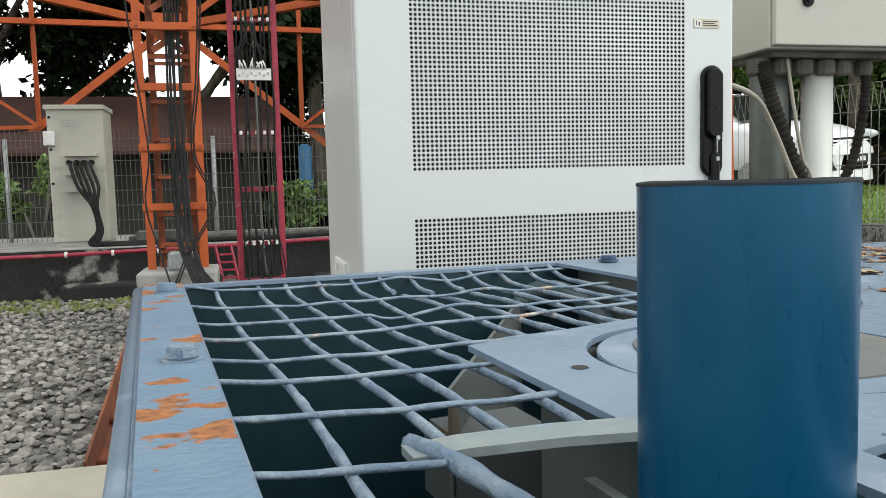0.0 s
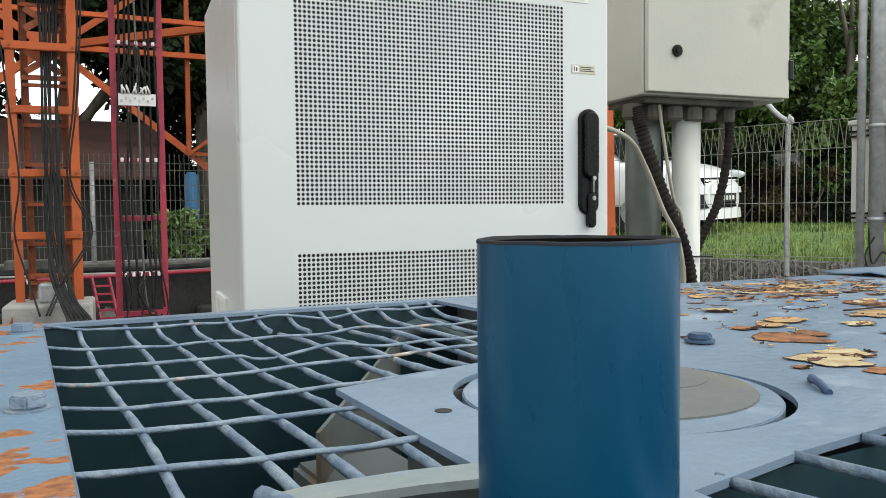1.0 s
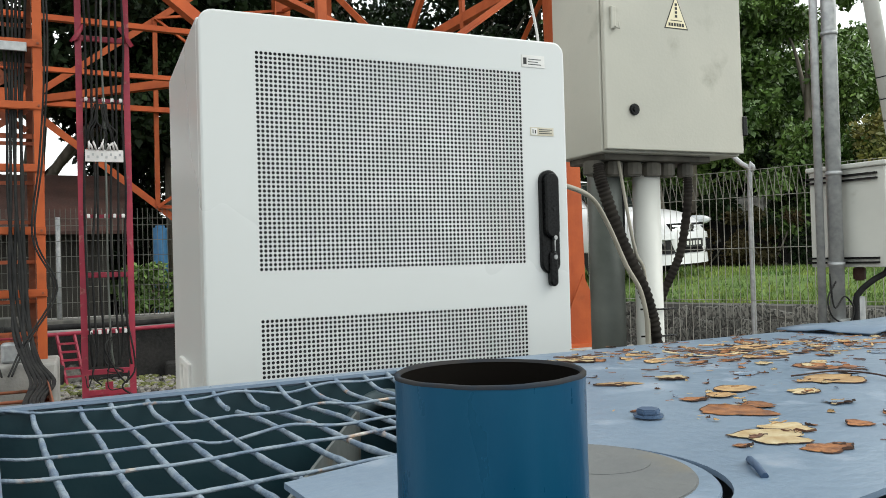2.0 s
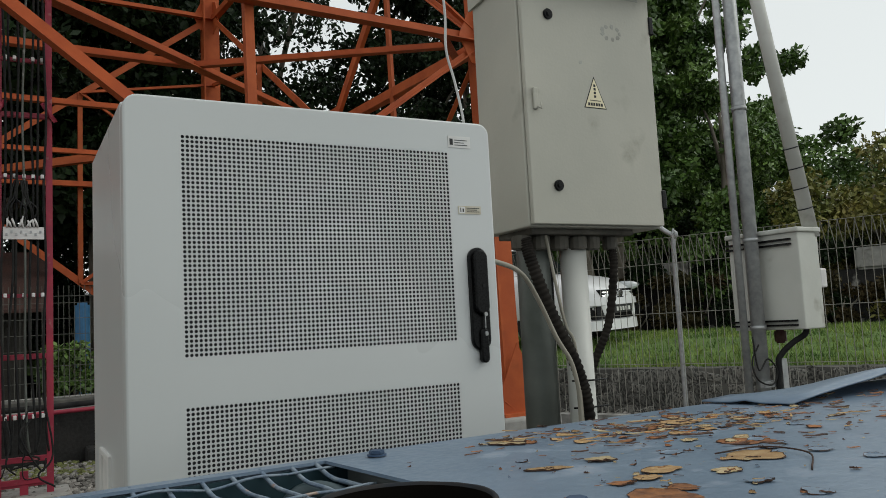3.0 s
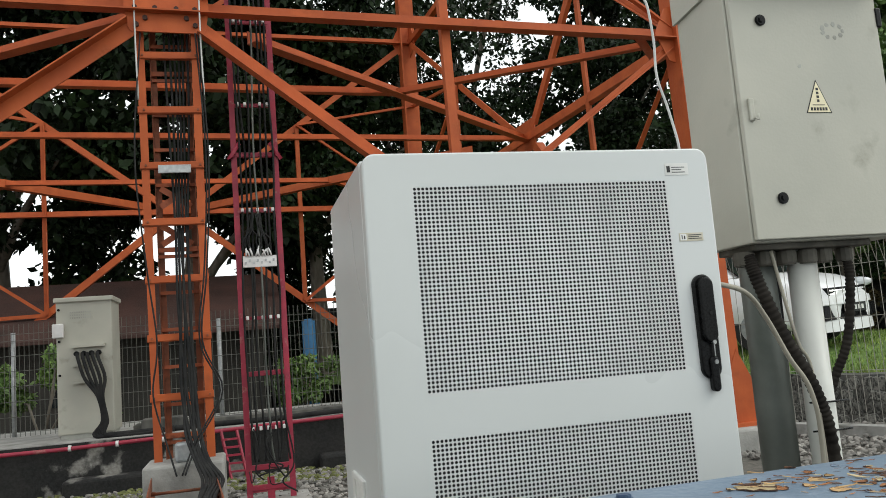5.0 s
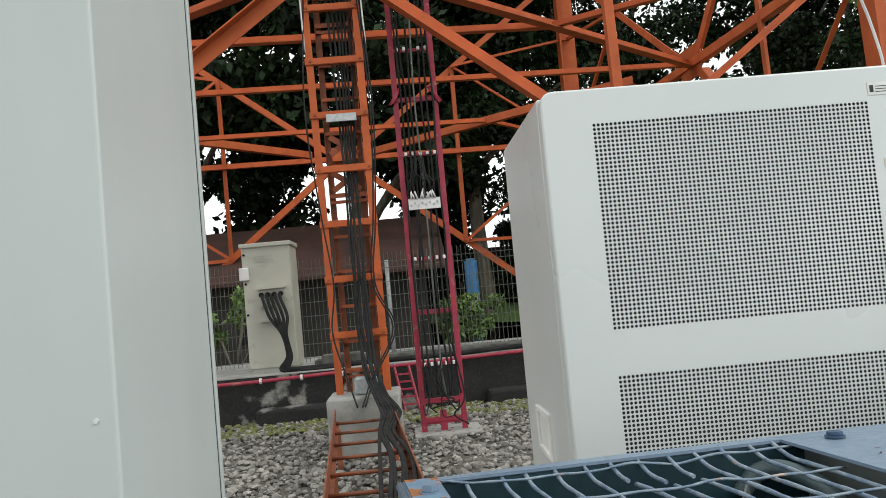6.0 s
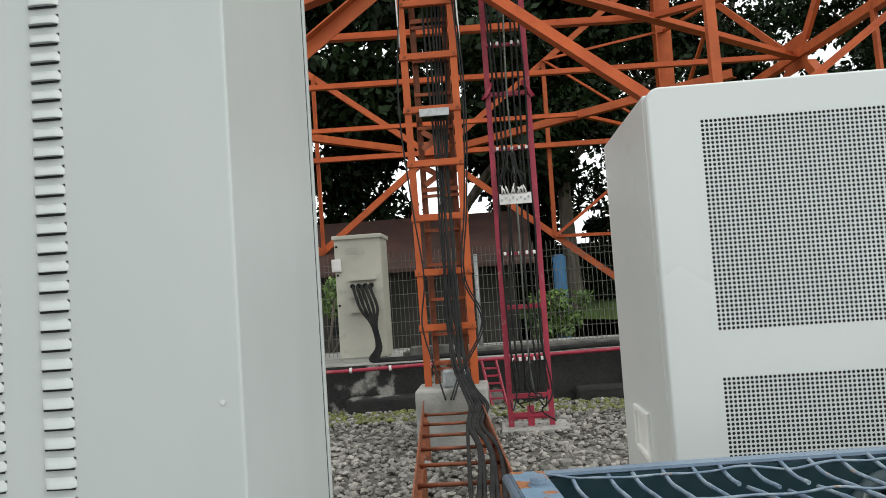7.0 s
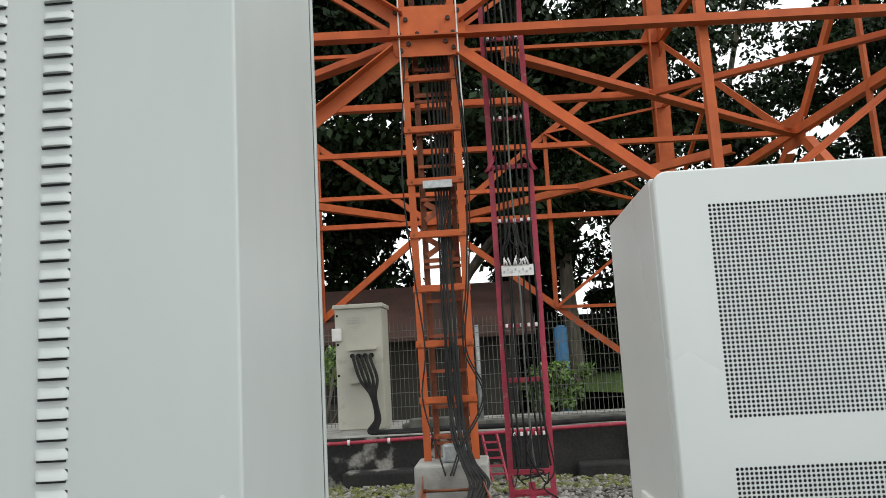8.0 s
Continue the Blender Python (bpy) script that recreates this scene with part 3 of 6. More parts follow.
    rings = [[bm.verts.new((px + q * math.cos(2 * math.pi * k / n), py + q * math.sin(2 * math.pi * k / n), z + 0.0004 * noise.noise((math.cos(2 * math.pi * k / n) * 3, math.sin(2 * math.pi * k / n) * 3, z * 300)))) for k in range(n)] for q, z in prof]
    for A, B in zip(rings, rings[1:]):
        for k in range(n):
            bm.faces.new((A[k], A[(k + 1) % n], B[(k + 1) % n], B[k])).smooth = True
    part("scorched_rim", bm, M_rim, pipe, "scorched dark rim")
    # near-black bore colour stands in for the shade down the pipe
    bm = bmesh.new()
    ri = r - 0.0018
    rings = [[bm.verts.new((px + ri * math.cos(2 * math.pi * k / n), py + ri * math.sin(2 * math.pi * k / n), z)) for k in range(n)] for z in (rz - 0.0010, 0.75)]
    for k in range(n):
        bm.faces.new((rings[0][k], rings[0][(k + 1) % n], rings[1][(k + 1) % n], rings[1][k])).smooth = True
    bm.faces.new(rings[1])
    part("pipe_bore", bm, M_pipein, pipe, "pipe bore darkened for shade")
    # loose lifted sheet at the far end
    bm = bmesh.new()
    nx, ny = 14, 6
    g = [[bm.verts.new(mp(1.22 + 1.05 * i / nx + 0.03 * (j / ny), 0.045 - 0.15 * j / ny, 0.006 + 0.034 * math.sin(math.pi * j / ny * 0.5) * min(1, i / 4) + 0.006 * noise.noise((i * 0.5, j * 0.5, 0)))) for i in range(nx + 1)] for j in range(ny + 1)]
    for j in range(ny):
        for i in range(nx):
            bm.faces.new((g[j][i], g[j][i + 1], g[j + 1][i + 1], g[j + 1][i])).smooth = True
    thicken(bm, (0, 0, -0.003))
    part("lifted_sheet", bm, M_blue, t, "bent blue sheet lifted off the deck")
    # feet
    for a, b in ((0.1, -0.1), (2.2, -0.1), (0.1, -1.15), (2.2, -1.15)):
        bm = bmesh.new()
        p = mp(a, b)
        box(bm, p.x - 0.05, p.x + 0.05, p.y - 0.05, p.y + 0.05, -0.03, 0.16)
        part("foot", bm, M_bluedk, t)
    return t


machine = blue_machine()


def blister(radius, stretch, seed):
    """A flat ragged rust blister with a thin lifted rim along part of its edge."""
    r = random.Random(seed)
    n = 26
    v, f, dark = [(0, 0, 0.0006)], [], []
    lobes = [(k, r.uniform(0.05, 0.20) / math.sqrt(k - 1), r.uniform(0, 6.28)) for k in (2, 3, 4, 5, 7, 9)]
    rad = [radius * max(0.35, 1 + sum(a * math.sin(k * 2 * math.pi * i / n + ph) for k, a, ph in lobes) + r.gauss(0, 0.04)) for i in range(n)]
    side = r.uniform(0, 6.28)
    lift = [max(0.0004, radius * 0.09 * (0.25 + math.cos(2 * math.pi * k / n - side)) * r.uniform(0.5, 1.2)) for k in range(n)]
    for ring, (q, z) in enumerate(((0.84, 0.0007), (0.97, 0.0), (1.0, 0.0), (1.015, 0.0))):
        for k in range(n):
            a = 2 * math.pi * k / n
            zz = z if ring == 0 else lift[k] * (0.8, 1.0, 0.0)[ring - 1] + 0.0002
            v.append((rad[k] * q * math.cos(a) * stretch, rad[k] * q * math.sin(a), zz))
    for k in range(n):
        m = (k + 1) % n
        f.append((0, 1 + k, 1 + m))
        dark.append(0)
        for ring in range(3):
            f.append((1 + ring * n + k, 1 + (ring + 1) * n + k, 1 + (ring + 1) * n + m, 1 + ring * n + m))
            dark.append(1 if ring > 0 and (lift[k] > radius * 0.03 or r.random() < 0.4) else 0)
    return v, f, dark


def shard(length, width, seed):
    """A loose curled strip of scale with thickness."""
    r = random.Random(seed)
    n = 6
    v, f = [], []
    bend = r.uniform(-0.3, 0.3)
    for i in range(n + 1):
        u = i / n - 0.5
        w = width * (1 - (2 * u) ** 2 * 0.7) * r.uniform(0.6, 1.3) * 0.5
        c = bend * length * (u * u - 0.1)
        z = 0.001 + abs(u) * length * 0.10 * r.random()
        for y, dz in ((c - w, 0.0), (c + w, width * 0.3 * r.random())):
            v += [(u * length, y, z + dz + 0.0012), (u * length, y, z + dz)]
    for i in range(n):
        a = i * 4
        f += [(a, a + 4, a + 6, a + 2), (a + 1, a + 3, a + 7, a + 5), (a, a + 1, a + 5, a + 4), (a + 2, a + 6, a + 7, a + 3)]
    f += [(0, 2, 3, 1), (n * 4, n * 4 + 1, n * 4 + 3, n * 4 + 2)]
    return v, f


def flakes():
    rng = random.Random(11)
    flat, thin = {"rust": [], "pale": [], "cream": [], "ring": []}, []
    for kind, m in (("rust", M_flake), ("pale", M_flakel), ("cream", M_flakec), ("ring", M_blue)):
        for i in range(7):
            v, f, dark = blister(0.02, rng.uniform(1.2, 1.7), i * 3 + len(kind))
            me = bpy.data.meshes.new("rust_blister")
            me.from_pydata(v, [], f)
            me.materials.append(m)
            me.materials.append(M_flaked)
            me.polygons.foreach_set("material_index", dark)
            flat[kind].append(me)
    for i in range(16):
        v, f = shard(rng.uniform(0.02, 0.055), rng.uniform(0.003, 0.008), i)
        me = bpy.data.meshes.new("scale_flake")
        me.from_pydata(v, [], f)
        me.materials.append((M_flaked, M_flake, M_flaked, M_flakel, M_flaked, M_flakec)[i % 6])
        thin.append(me)

    def put(me, name, a, b, size, tall=1.0, turn=0.5):
        ob = new(name, me)
        ob.parent = machine
        ob.matrix_basis = Matrix.Translation(mp(a, b, 0.0004 + rng.random() * 0.0012)) @ Matrix.Rotation(rng.gauss(-0.35, turn), 4, "Z") @ Matrix.Diagonal((size, size, tall, 1))

    # the larger patches near the cap
    for kind, a, b, size in (("cream", 0.584, -0.488, 0.71), ("cream", 0.549, -0.505, 0.94), ("rust", 0.552, -0.548, 0.65), ("rust", 0.510, -0.513, 0.24), ("rust", 0.608, -0.419, 1.06), ("rust", 0.644, -0.412, 0.52), ("rust", 0.622, -0.358, 0.46), ("pale", 0.656, -0.359, 0.47), ("pale", 0.697, -0.339, 0.72), ("ring", 0.790, -0.271, 0.50), ("ring", 0.712, -0.439, 0.52), ("rust", 0.642, -0.508, 0.42), ("ring", 0.707, -0.499, 0.60), ("pale", 0.630, -0.245, 0.68), ("cream", 0.703, -0.247, 0.62), ("cream", 0.721, -0.061, 0.99), ("pale", 0.815, -0.063, 0.51), ("rust", 0.903, -0.282, 1.07), ("pale", 0.824, -0.350, 1.34), ("cream", 0.736, -0.385, 0.55), ("rust", 0.541, -0.372, 0.24), ("pale", 0.998, -0.102, 0.94)):
        put(rng.choice(flat[kind]), "rust_blister", a, b, size, 1.0, 0.25)
        for k in range(2 if kind == "cream" else 1):
            put(rng.choice(thin), "scale_flake", a + rng.gauss(0, 0.016), b + rng.gauss(0, 0.012), min(0.8, size) * rng.uniform(0.3, 0.6), 0.5)
    # the long curled strip
    bm = bmesh.new()
    tube(bm, bezier([mp(0.80, -0.32, 0.003), mp(0.86, -0.335, 0.005), mp(0.86, -0.39, 0.004), mp(0.79, -0.44, 0.001)], 6), 0.0010, 5)
    part("scale_flake", bm, M_flaked, machine)
    # scattered scale, thickest along the far edge
    for a, b, s, n, big, loose in ((1.0, -0.13, 0.11, 150, 0.8, 0.92), (0.8, -0.22, 0.18, 70, 0.22, 0.9), (1.0, -0.10, 0.16, 170, 0.95, 0.8), (0.86, -0.04, 0.05, 22, 0.7, 0.7), (0.74, -0.05, 0.04, 14, 0.7, 0.6), (1.08, -0.24, 0.16, 90, 0.9, 0.75), (1.3, -0.12, 0.2, 80, 1.0, 0.7), (1.5, -0.35, 0.3, 50, 1.0, 0.7), (0.95, -0.32, 0.08, 18, 0.9, 0.8), (0.66, -0.35, 0.06, 20, 0.4, 0.6), (0.70, -0.28, 0.12, 26, 0.28, 0.5), (0.72, -0.46, 0.12, 14, 0.35, 0.4), (1.05, -0.55, 0.2, 16, 0.7, 0.5)):
        for k in range(n):
            aa, bb = a + rng.gauss(0, s), min(0.03, b + rng.gauss(0, s * 0.42))
            if aa < 0.53:
                aa = 0.56 + rng.random() * 0.1
            q = big * (0.2 + 0.6 * rng.random() ** 1.6)
            if rng.random() < loose:
                put(rng.choice(thin), "scale_flake", aa, bb, q, q)
            else:
                put(rng.choice(flat[rng.choice(("rust", "rust", "pale", "cream", "ring"))]), "rust_blister", aa, bb, q * 0.7)


flakes()


# ---- perforated white cabinet ----
def perforated(name, x0, z_top, cols, rows, p, hole, y, material, parent):
    """A sheet whose round holes go right through."""
    n = 8
    ang = [math.pi / 8 + k * math.pi / 4 for k in range(n)]
    v, f = [], []
    rim = [(0.5, 0.2071), (0.2071, 0.5), (-0.2071, 0.5), (-0.5, 0.2071), (-0.5, -0.2071), (-0.2071, -0.5), (0.2071, -0.5), (0.5, -0.2071)]
    for j in range(rows):
        for i in range(cols):
            cx, cz = x0 + i * p, z_top - j * p
            k = len(v)
            v += [(cx + hole * math.cos(a), y, cz + hole * math.sin(a)) for a in ang]
            v += [(cx + p * 0.5 * s, y, cz + p * 0.5 * t) for s, t in ((1, 1), (-1, 1), (-1, -1), (1, -1))]
            v += [(cx + hole * math.cos(a), y + 0.001, cz + hole * math.sin(a)) for a in ang]
            f += [(k + 8, k + 1, k + 0), (k + 8, k + 9, k + 2, k + 1), (k + 9, k + 3, k + 2), (k + 9, k + 10, k + 4, k + 3), (k + 10, k + 5, k + 4), (k + 10, k + 11, k + 6, k + 5), (k + 11, k + 7, k + 6), (k + 11, k + 8, k + 0, k + 7)]
            f += [(k + q, k + (q + 1) % 8, k + 12 + (q + 1) % 8, k + 12 + q) for q in range(8)]
    return raw(name, v, f, material, parent)


def white_cabinet():
    t = thing("perforated_cabinet", "white steel outdoor cabinet with two perforated door panels and black handle", "cabinet", at=(0.5, 1.85, 0))
    t.location = (0, 0, 0)
    X0, X1, Z0, Z1, YF = 0.108, 0.886, 0.10, 1.620, 1.548
    p = 0.56 / 65
    # door
    door = new("door")
    door.parent = t
    bm = bmesh.new()
    loops = []
    for inset, dy, r in ((0.0045, 0.0, 0.022), (0.0018, 0.0009, 0.0245), (0.0004, 0.0026, 0.026), (0.0, 0.005, 0.0264), (0.0, 0.034, 0.0264)):
        loops.append([bm.verts.new((x, YF + dy, z)) for x, z in rect_loop(X0 + inset, X1 - inset, Z0 + 0.1 + inset, Z1 - inset, r)])
    for A, B in zip(loops, loops[1:]):
        for k in range(len(A)):
            bm.faces.new((A[k], A[(k + 1) % len(A)], B[(k + 1) % len(B)], B[k])).smooth = True
    edges = [bm.edges.get((loops[0][k], loops[0][(k + 1) % len(loops[0])])) for k in range(len(loops[0]))]
    PR = [(0.212 - p / 2, 0.772 + p / 2, 1.140 - p / 2, 1.140 + 47 * p + p / 2), (0.212 - p / 2, 0.772 + p / 2, 1.043 - 36 * p - p / 2, 1.043 + p / 2)]
    for x0, x1, z0, z1 in PR:
        vs = [bm.verts.new((x, YF, z)) for x, z in ((x0, z0), (x1, z0), (x1, z1), (x0, z1))]
        edges += [bm.edges.new((vs[k], vs[(k + 1) % 4])) for k in range(4)]
    bmesh.ops.triangle_fill(bm, use_beauty=True, use_dissolve=False, edges=edges)
    bmesh.ops.recalc_face_normals(bm, faces=bm.faces[:])
    part("door_skin", bm, M_white, door)
    perforated("perforated_panel", 0.212, 1.140 + 47 * p, 66, 48, p, 0.0033, YF, M_white, door)
    perforated("perforated_panel", 0.212, 1.043, 66, 37, p, 0.0033, YF, M_white, door)
    # dark sheets added behind the panels in place of the shaded cabinet inside
    for x0, x1, z0, z1 in PR:
        bm = bmesh.new()
        box(bm, x0 - 0.01, x1 + 0.01, YF + 0.022, YF + 0.03, z0 - 0.01, z1 + 0.01)
        part("filter", bm, M_inner, door)
    # body
    bm = bmesh.new()
    box(bm, X0 + 0.001, X1 - 0.001, YF + 0.046, 2.155, Z0, Z1 - 0.003, 0.006, 3)
    part("body", bm, M_white, t)
    bm = bmesh.new()
    box(bm, X0 + 0.012, X1 - 0.012, YF + 0.030, YF + 0.050, Z0 + 0.11, Z1 - 0.014)
    part("door_seal", bm, M_inner, t)
    # side panel seam and flush recess handle
    bm = bmesh.new()
    for y0, y1, z0, z1 in ((1.66, 1.664, 1.50, 1.56), (1.66, 2.1, 1.556, 1.56), (2.1, 2.104, 0.5, 1.56)):
        box(bm, X0 + 0.002, X0 + 0.006, y0, y1, z0, z1)
    part("side_panel_seam", bm, M_white2, t)
    rec = new("recess_handle")
    rec.parent = t
    bm = bmesh.new()
    for y0, y1, z0, z1 in ((1.80, 1.815, 0.835, 0.945), (1.96, 1.975, 0.835, 0.945), (1.815, 1.96, 0.93, 0.945), (1.815, 1.96, 0.835, 0.85)):
        box(bm, X0 - 0.006, X0 + 0.012, y0, y1, z0, z1, 0.003)
    part("recess_frame", bm, M_label, rec)
    bm = bmesh.new()
    box(bm, X0 + 0.0005, X0 + 0.006, 1.815, 1.96, 0.85, 0.93)
    part("recess_pan", bm, M_label, rec)
    # plinth
    bm = bmesh.new()
    box(bm, X0 + 0.02, X1 - 0.02, YF + 0.06, 2.14, -0.03, Z0, 0.005)
    part("plinth", bm, M_greyd, t)
    # handle
    h = new("handle")
    h.parent = t
    HX, HZ = 0.834, 1.218

    def pill(w, z0, z1, y0, y1, x=HX, r=None):
        b = bmesh.new()
        r = r or w / 2 - 0.0001
        front = rect_loop(x - w / 2 + 0.003, x + w / 2 - 0.003, z0 + 0.003, z1 - 0.003, r - 0.003, 8)
        back = rect_loop(x - w / 2, x + w / 2, z0, z1, r, 8)
        A = [b.verts.new((q, y0, z)) for q, z in front]
        B = [b.verts.new((q, y0 + 0.003, z)) for q, z in back]
        C = [b.verts.new((q, y1, z)) for q, z in back]
        for P, Q in ((A, B), (B, C)):
            for k in range(len(P)):
                b.faces.new((P[k], P[(k + 1) % len(P)], Q[(k + 1) % len(Q)], Q[k]))
        b.faces.new(A)
        bmesh.ops.recalc_face_normals(b, faces=b.faces[:])
        return b

    part("escutcheon", pill(0.047, 1.112, 1.337, YF - 0.010, YF + 0.001), M_dark, h)
    part("lever", pill(0.034, 1.190, 1.330, YF - 0.022, YF - 0.009), M_dark, h)
    part("lever_tip", pill(0.020, 1.085, 1.16, YF - 0.017, YF - 0.004, HX + 0.003), M_dark, h)
    bm = bmesh.new()
    disc(bm, (HX + 0.004, 1.190), 0.0048, YF - 0.0235, YF - 0.012, 16, "y", 0.001)
    box(bm, HX + 0.0025, HX + 0.0055, YF - 0.0195, YF - 0.014, 1.160, 1.186, 0.001)
    part("key", bm, M_steel, h, "small chrome key")
    bm = bmesh.new()
    disc(bm, (HX + 0.006, 1.148), 0.0050, YF - 0.019, YF - 0.008, 16, "y", 0.001)
    part("lock_cylinder", bm, M_steel, h)
    bm = bmesh.new()
    disc(bm, (HX + 0.003, 1.252), 0.004, YF - 0.0235, YF - 0.02, 12, "y")
    part("rivet", bm, M_cable, h)
    # stickers
    s = new("rating_label")
    s.parent = t
    bm = bmesh.new()
    box(bm, 0.795, 0.853, YF - 0.0012, YF + 0.0005, 1.412, 1.430)
    part("label_sheet", bm, M_labelg, s)
    bm = bmesh.new()
    box(bm, 0.797, 0.812, YF - 0.0016, YF - 0.0006, 1.414, 1.428)
    part("label_field", bm, M_label, s)
    bm = bmesh.new()
    for k in range(3):
        box(bm, 0.816, 0.849 - 0.006 * (k % 2), YF - 0.0016, YF - 0.0006, 1.4165 + 0.004 * k, 1.418 + 0.004 * k)
    box(bm, 0.800, 0.802, YF - 0.002, YF - 0.0012, 1.4165, 1.426)
    box(bm, 0.8055, 0.8085, YF - 0.002, YF - 0.0012, 1.4165, 1.424)
    part("label_print", bm, M_ink, s)
    s = new("maker_label")
    s.parent = t
    bm = bmesh.new()
    box(bm, 0.778, 0.835, YF - 0.0012, YF + 0.0005, 1.560, 1.586)
    part("label_sheet", bm, M_label, s)
    bm = bmesh.new()
    box(bm, 0.782, 0.790, YF - 0.0016, YF - 0.0006, 1.566, 1.580)
    for k in range(3):
        box(bm, 0.794, 0.826 - 0.008 * (k % 2), YF - 0.0016, YF - 0.0006, 1.5655 + 0.0055 * k, 1.567 + 0.0055 * k)
    part("label_print", bm, M_ink, s)
    return t


white_cabinet()
wire = tagged(new("white_wire"), "thin white wire rising from the cabinet roof to the tower", "wire")
bm = bmesh.new()
tube(bm, bezier([(0.862, 1.625, 1.612), (0.864, 1.62, 1.648), (0.847, 1.62, 1.735), (0.828, 1.62, 1.811), (0.830, 1.62, 1.894), (0.824, 1.62, 1.98), (0.82, 1.64, 2.06), (0.84, 1.7, 2.4), (0.9, 1.9, 3.2), (1.0, 2.2, 5.0)], 6), 0.003, 6)
part("strand", bm, M_cablew, wire)


# ---- grey switch box and what hangs below it ----
def grey_box():
    t = thing("switch_box", "weathered grey-beige steel electrical box with canopy and voltage warning triangle", "electrical box")
    X0, X1, YF, YB, Z0, Z1 = 1.243, 1.752, 1.897, 2.16, 1.440, 2.200
    bm = bmesh.new()
    box(bm, X0, X1, YF + 0.020, YB, Z0, Z1, 0.004)
    part("body", bm, M_grey, t)
    door = new("door")
    door.parent = t
    bm = bmesh.new()
    box(bm, X0 + 0.004, X1 - 0.002, YF, YF + 0.017, Z0 + 0.006, Z1 - 0.006, 0.003)
    part("door_leaf", bm, M_grey, door)
    for z in (1.560, 2.080):
        bm = bmesh.new()
        disc(bm, (1.342, z), 0.0165, YF - 0.007, YF + 0.001, 24, "y", 0.002)
        disc(bm, (1.342, z), 0.009, YF - 0.011, YF - 0.006, 16, "y", 0.002)
        part("cam_lock", bm, M_dark, door)
    for z in (1.53, 2.10):
        bm = bmesh.new()
        box(bm, X1 - 0.006, X1 + 0.012, YF - 0.004, YF + 0.022, z - 0.03, z + 0.03, 0.003)
        part("hinge", bm, M_dark, t)
    # hasp
    bm = bmesh.new()
    box(bm, 1.268, 1.284, YF - 0.008, YF + 0.001, 1.783, 1.848, 0.003)
    tube(bm, [(1.278, YF - 0.01, 1.79), (1.288, YF - 0.014, 1.783), (1.288, YF - 0.014, 1.80)], 0.003, 6)
    part("hasp", bm, M_grey, door)
    bm = bmesh.new()
    box(bm, 1.466, 1.540, YF - 0.0015, YF + 0.001, 2.172, 2.190)
    part("brand_plate", bm, M_ink, door, "small dark maker plate")
    bm = bmesh.new()
    box(bm, 1.645, 1.705, YF - 0.0015, YF + 0.001, 2.172, 2.188)
    part("name_plate", bm, M_greyd, door)
    # scuffed old sticker mark
    rng = random.Random(3)
    for k in range(10):
        a = k / 9 * 6.28
        x, z = (1.585 + 0.035 * math.cos(a), 2.055 + 0.02 * math.sin(a)) if k < 9 else (1.456, 1.945)
        bm = bmesh.new()
        vs = [bm.verts.new((x + 0.009 * rng.uniform(0.5, 1.1) * math.cos(q * 1.05), YF - 0.0006, z + 0.009 * rng.uniform(0.5, 1.1) * math.sin(q * 1.05))) for q in range(6)]
        bm.faces.new(vs)
        thicken(bm, (0, 0.001, 0))
        part("sticker_residue", bm, M_greyd, door)
    # warning triangle
    tri = new("warning_label")
    tri.parent = t
    bm = bmesh.new()
    for s, y, mm in ((1.0, YF - 0.0008, 0),):
        vs = [bm.verts.new(v) for v in ((1.459, y, 1.805), (1.546, y, 1.805), (1.5025, y, 1.905))]
        bm.faces.new(vs)
    thicken(bm, (0, 0.0012, 0))
    part("label_border", bm, M_ink, tri)
    bm = bmesh.new()
    y = YF - 0.0014
    bm.faces.new([bm.verts.new(v) for v in ((1.4635, y, 1.8075), (1.5415, y, 1.8075), (1.5025, y, 1.898))])
    thicken(bm, (0, 0.0006, 0))
    part("label_sheet", bm, M_labelt, tri)
    bm = bmesh.new()
    for k in range(4):
        box(bm, 1.4985, 1.5065, y - 0.0007, y - 0.0001, 1.838 + k * 0.0115, 1.8455 + k * 0.0115)
    box(bm, 1.482, 1.523, y - 0.0007, y - 0.0001, 1.828, 1.830)
    for k in range(6):
        box(bm, 1.474 + 0.0098 * k, 1.481 + 0.0098 * k, y - 0.0007, y - 0.0001, 1.8125, 1.8215)
    part("label_print", bm, M_ink, tri)
    # canopy: sloped roof with a folded front edge
    bm = bmesh.new()
    ov = 0.035
    v = [(X0 - 0.012, YF - 0.075, 2.232), (X1 + ov, YF - 0.075, 2.232), (X1 + ov, YB + 0.03, 2.325), (X0 - 0.012, YB + 0.03, 2.325)]
    top = [bm.verts.new(q) for q in v]
    low = [bm.verts.new((q[0], q[1], q[2] - 0.022)) for q in v]
    bm.faces.new(top)
    bm.faces.new(low[::-1])
    for k in range(4):
        bm.faces.new((top[k], low[k], low[(k + 1) % 4], top[(k + 1) % 4]))
    bmesh.ops.recalc_face_normals(bm, faces=bm.faces[:])
    bmesh.ops.bevel(bm, geom=bm.edges[:], offset=0.003, segments=2, affect="EDGES")
    part("canopy", bm, M_grey, t)
    for x in (X0 - 0.010, X1 + 0.001):
        bm = bmesh.new()
        vs = [bm.verts.new(q) for q in ((x, YF + 0.002, 2.20), (x, YB + 0.01, 2.175), (x, YB + 0.01, 2.31), (x, YF - 0.05, 2.222))]
        bm.faces.new(vs)
        thicken(bm, (0.008, 0, 0))
        part("canopy_cheek", bm, M_grey, t)
    # gland plate and glands below
    bm = bmesh.new()
    box(bm, X0 + 0.03, X1 - 0.09, YF + 0.05, YB - 0.03, Z0 - 0.018, Z0 + 0.001, 0.003)
    part("gland_plate", bm, M_gland, t)
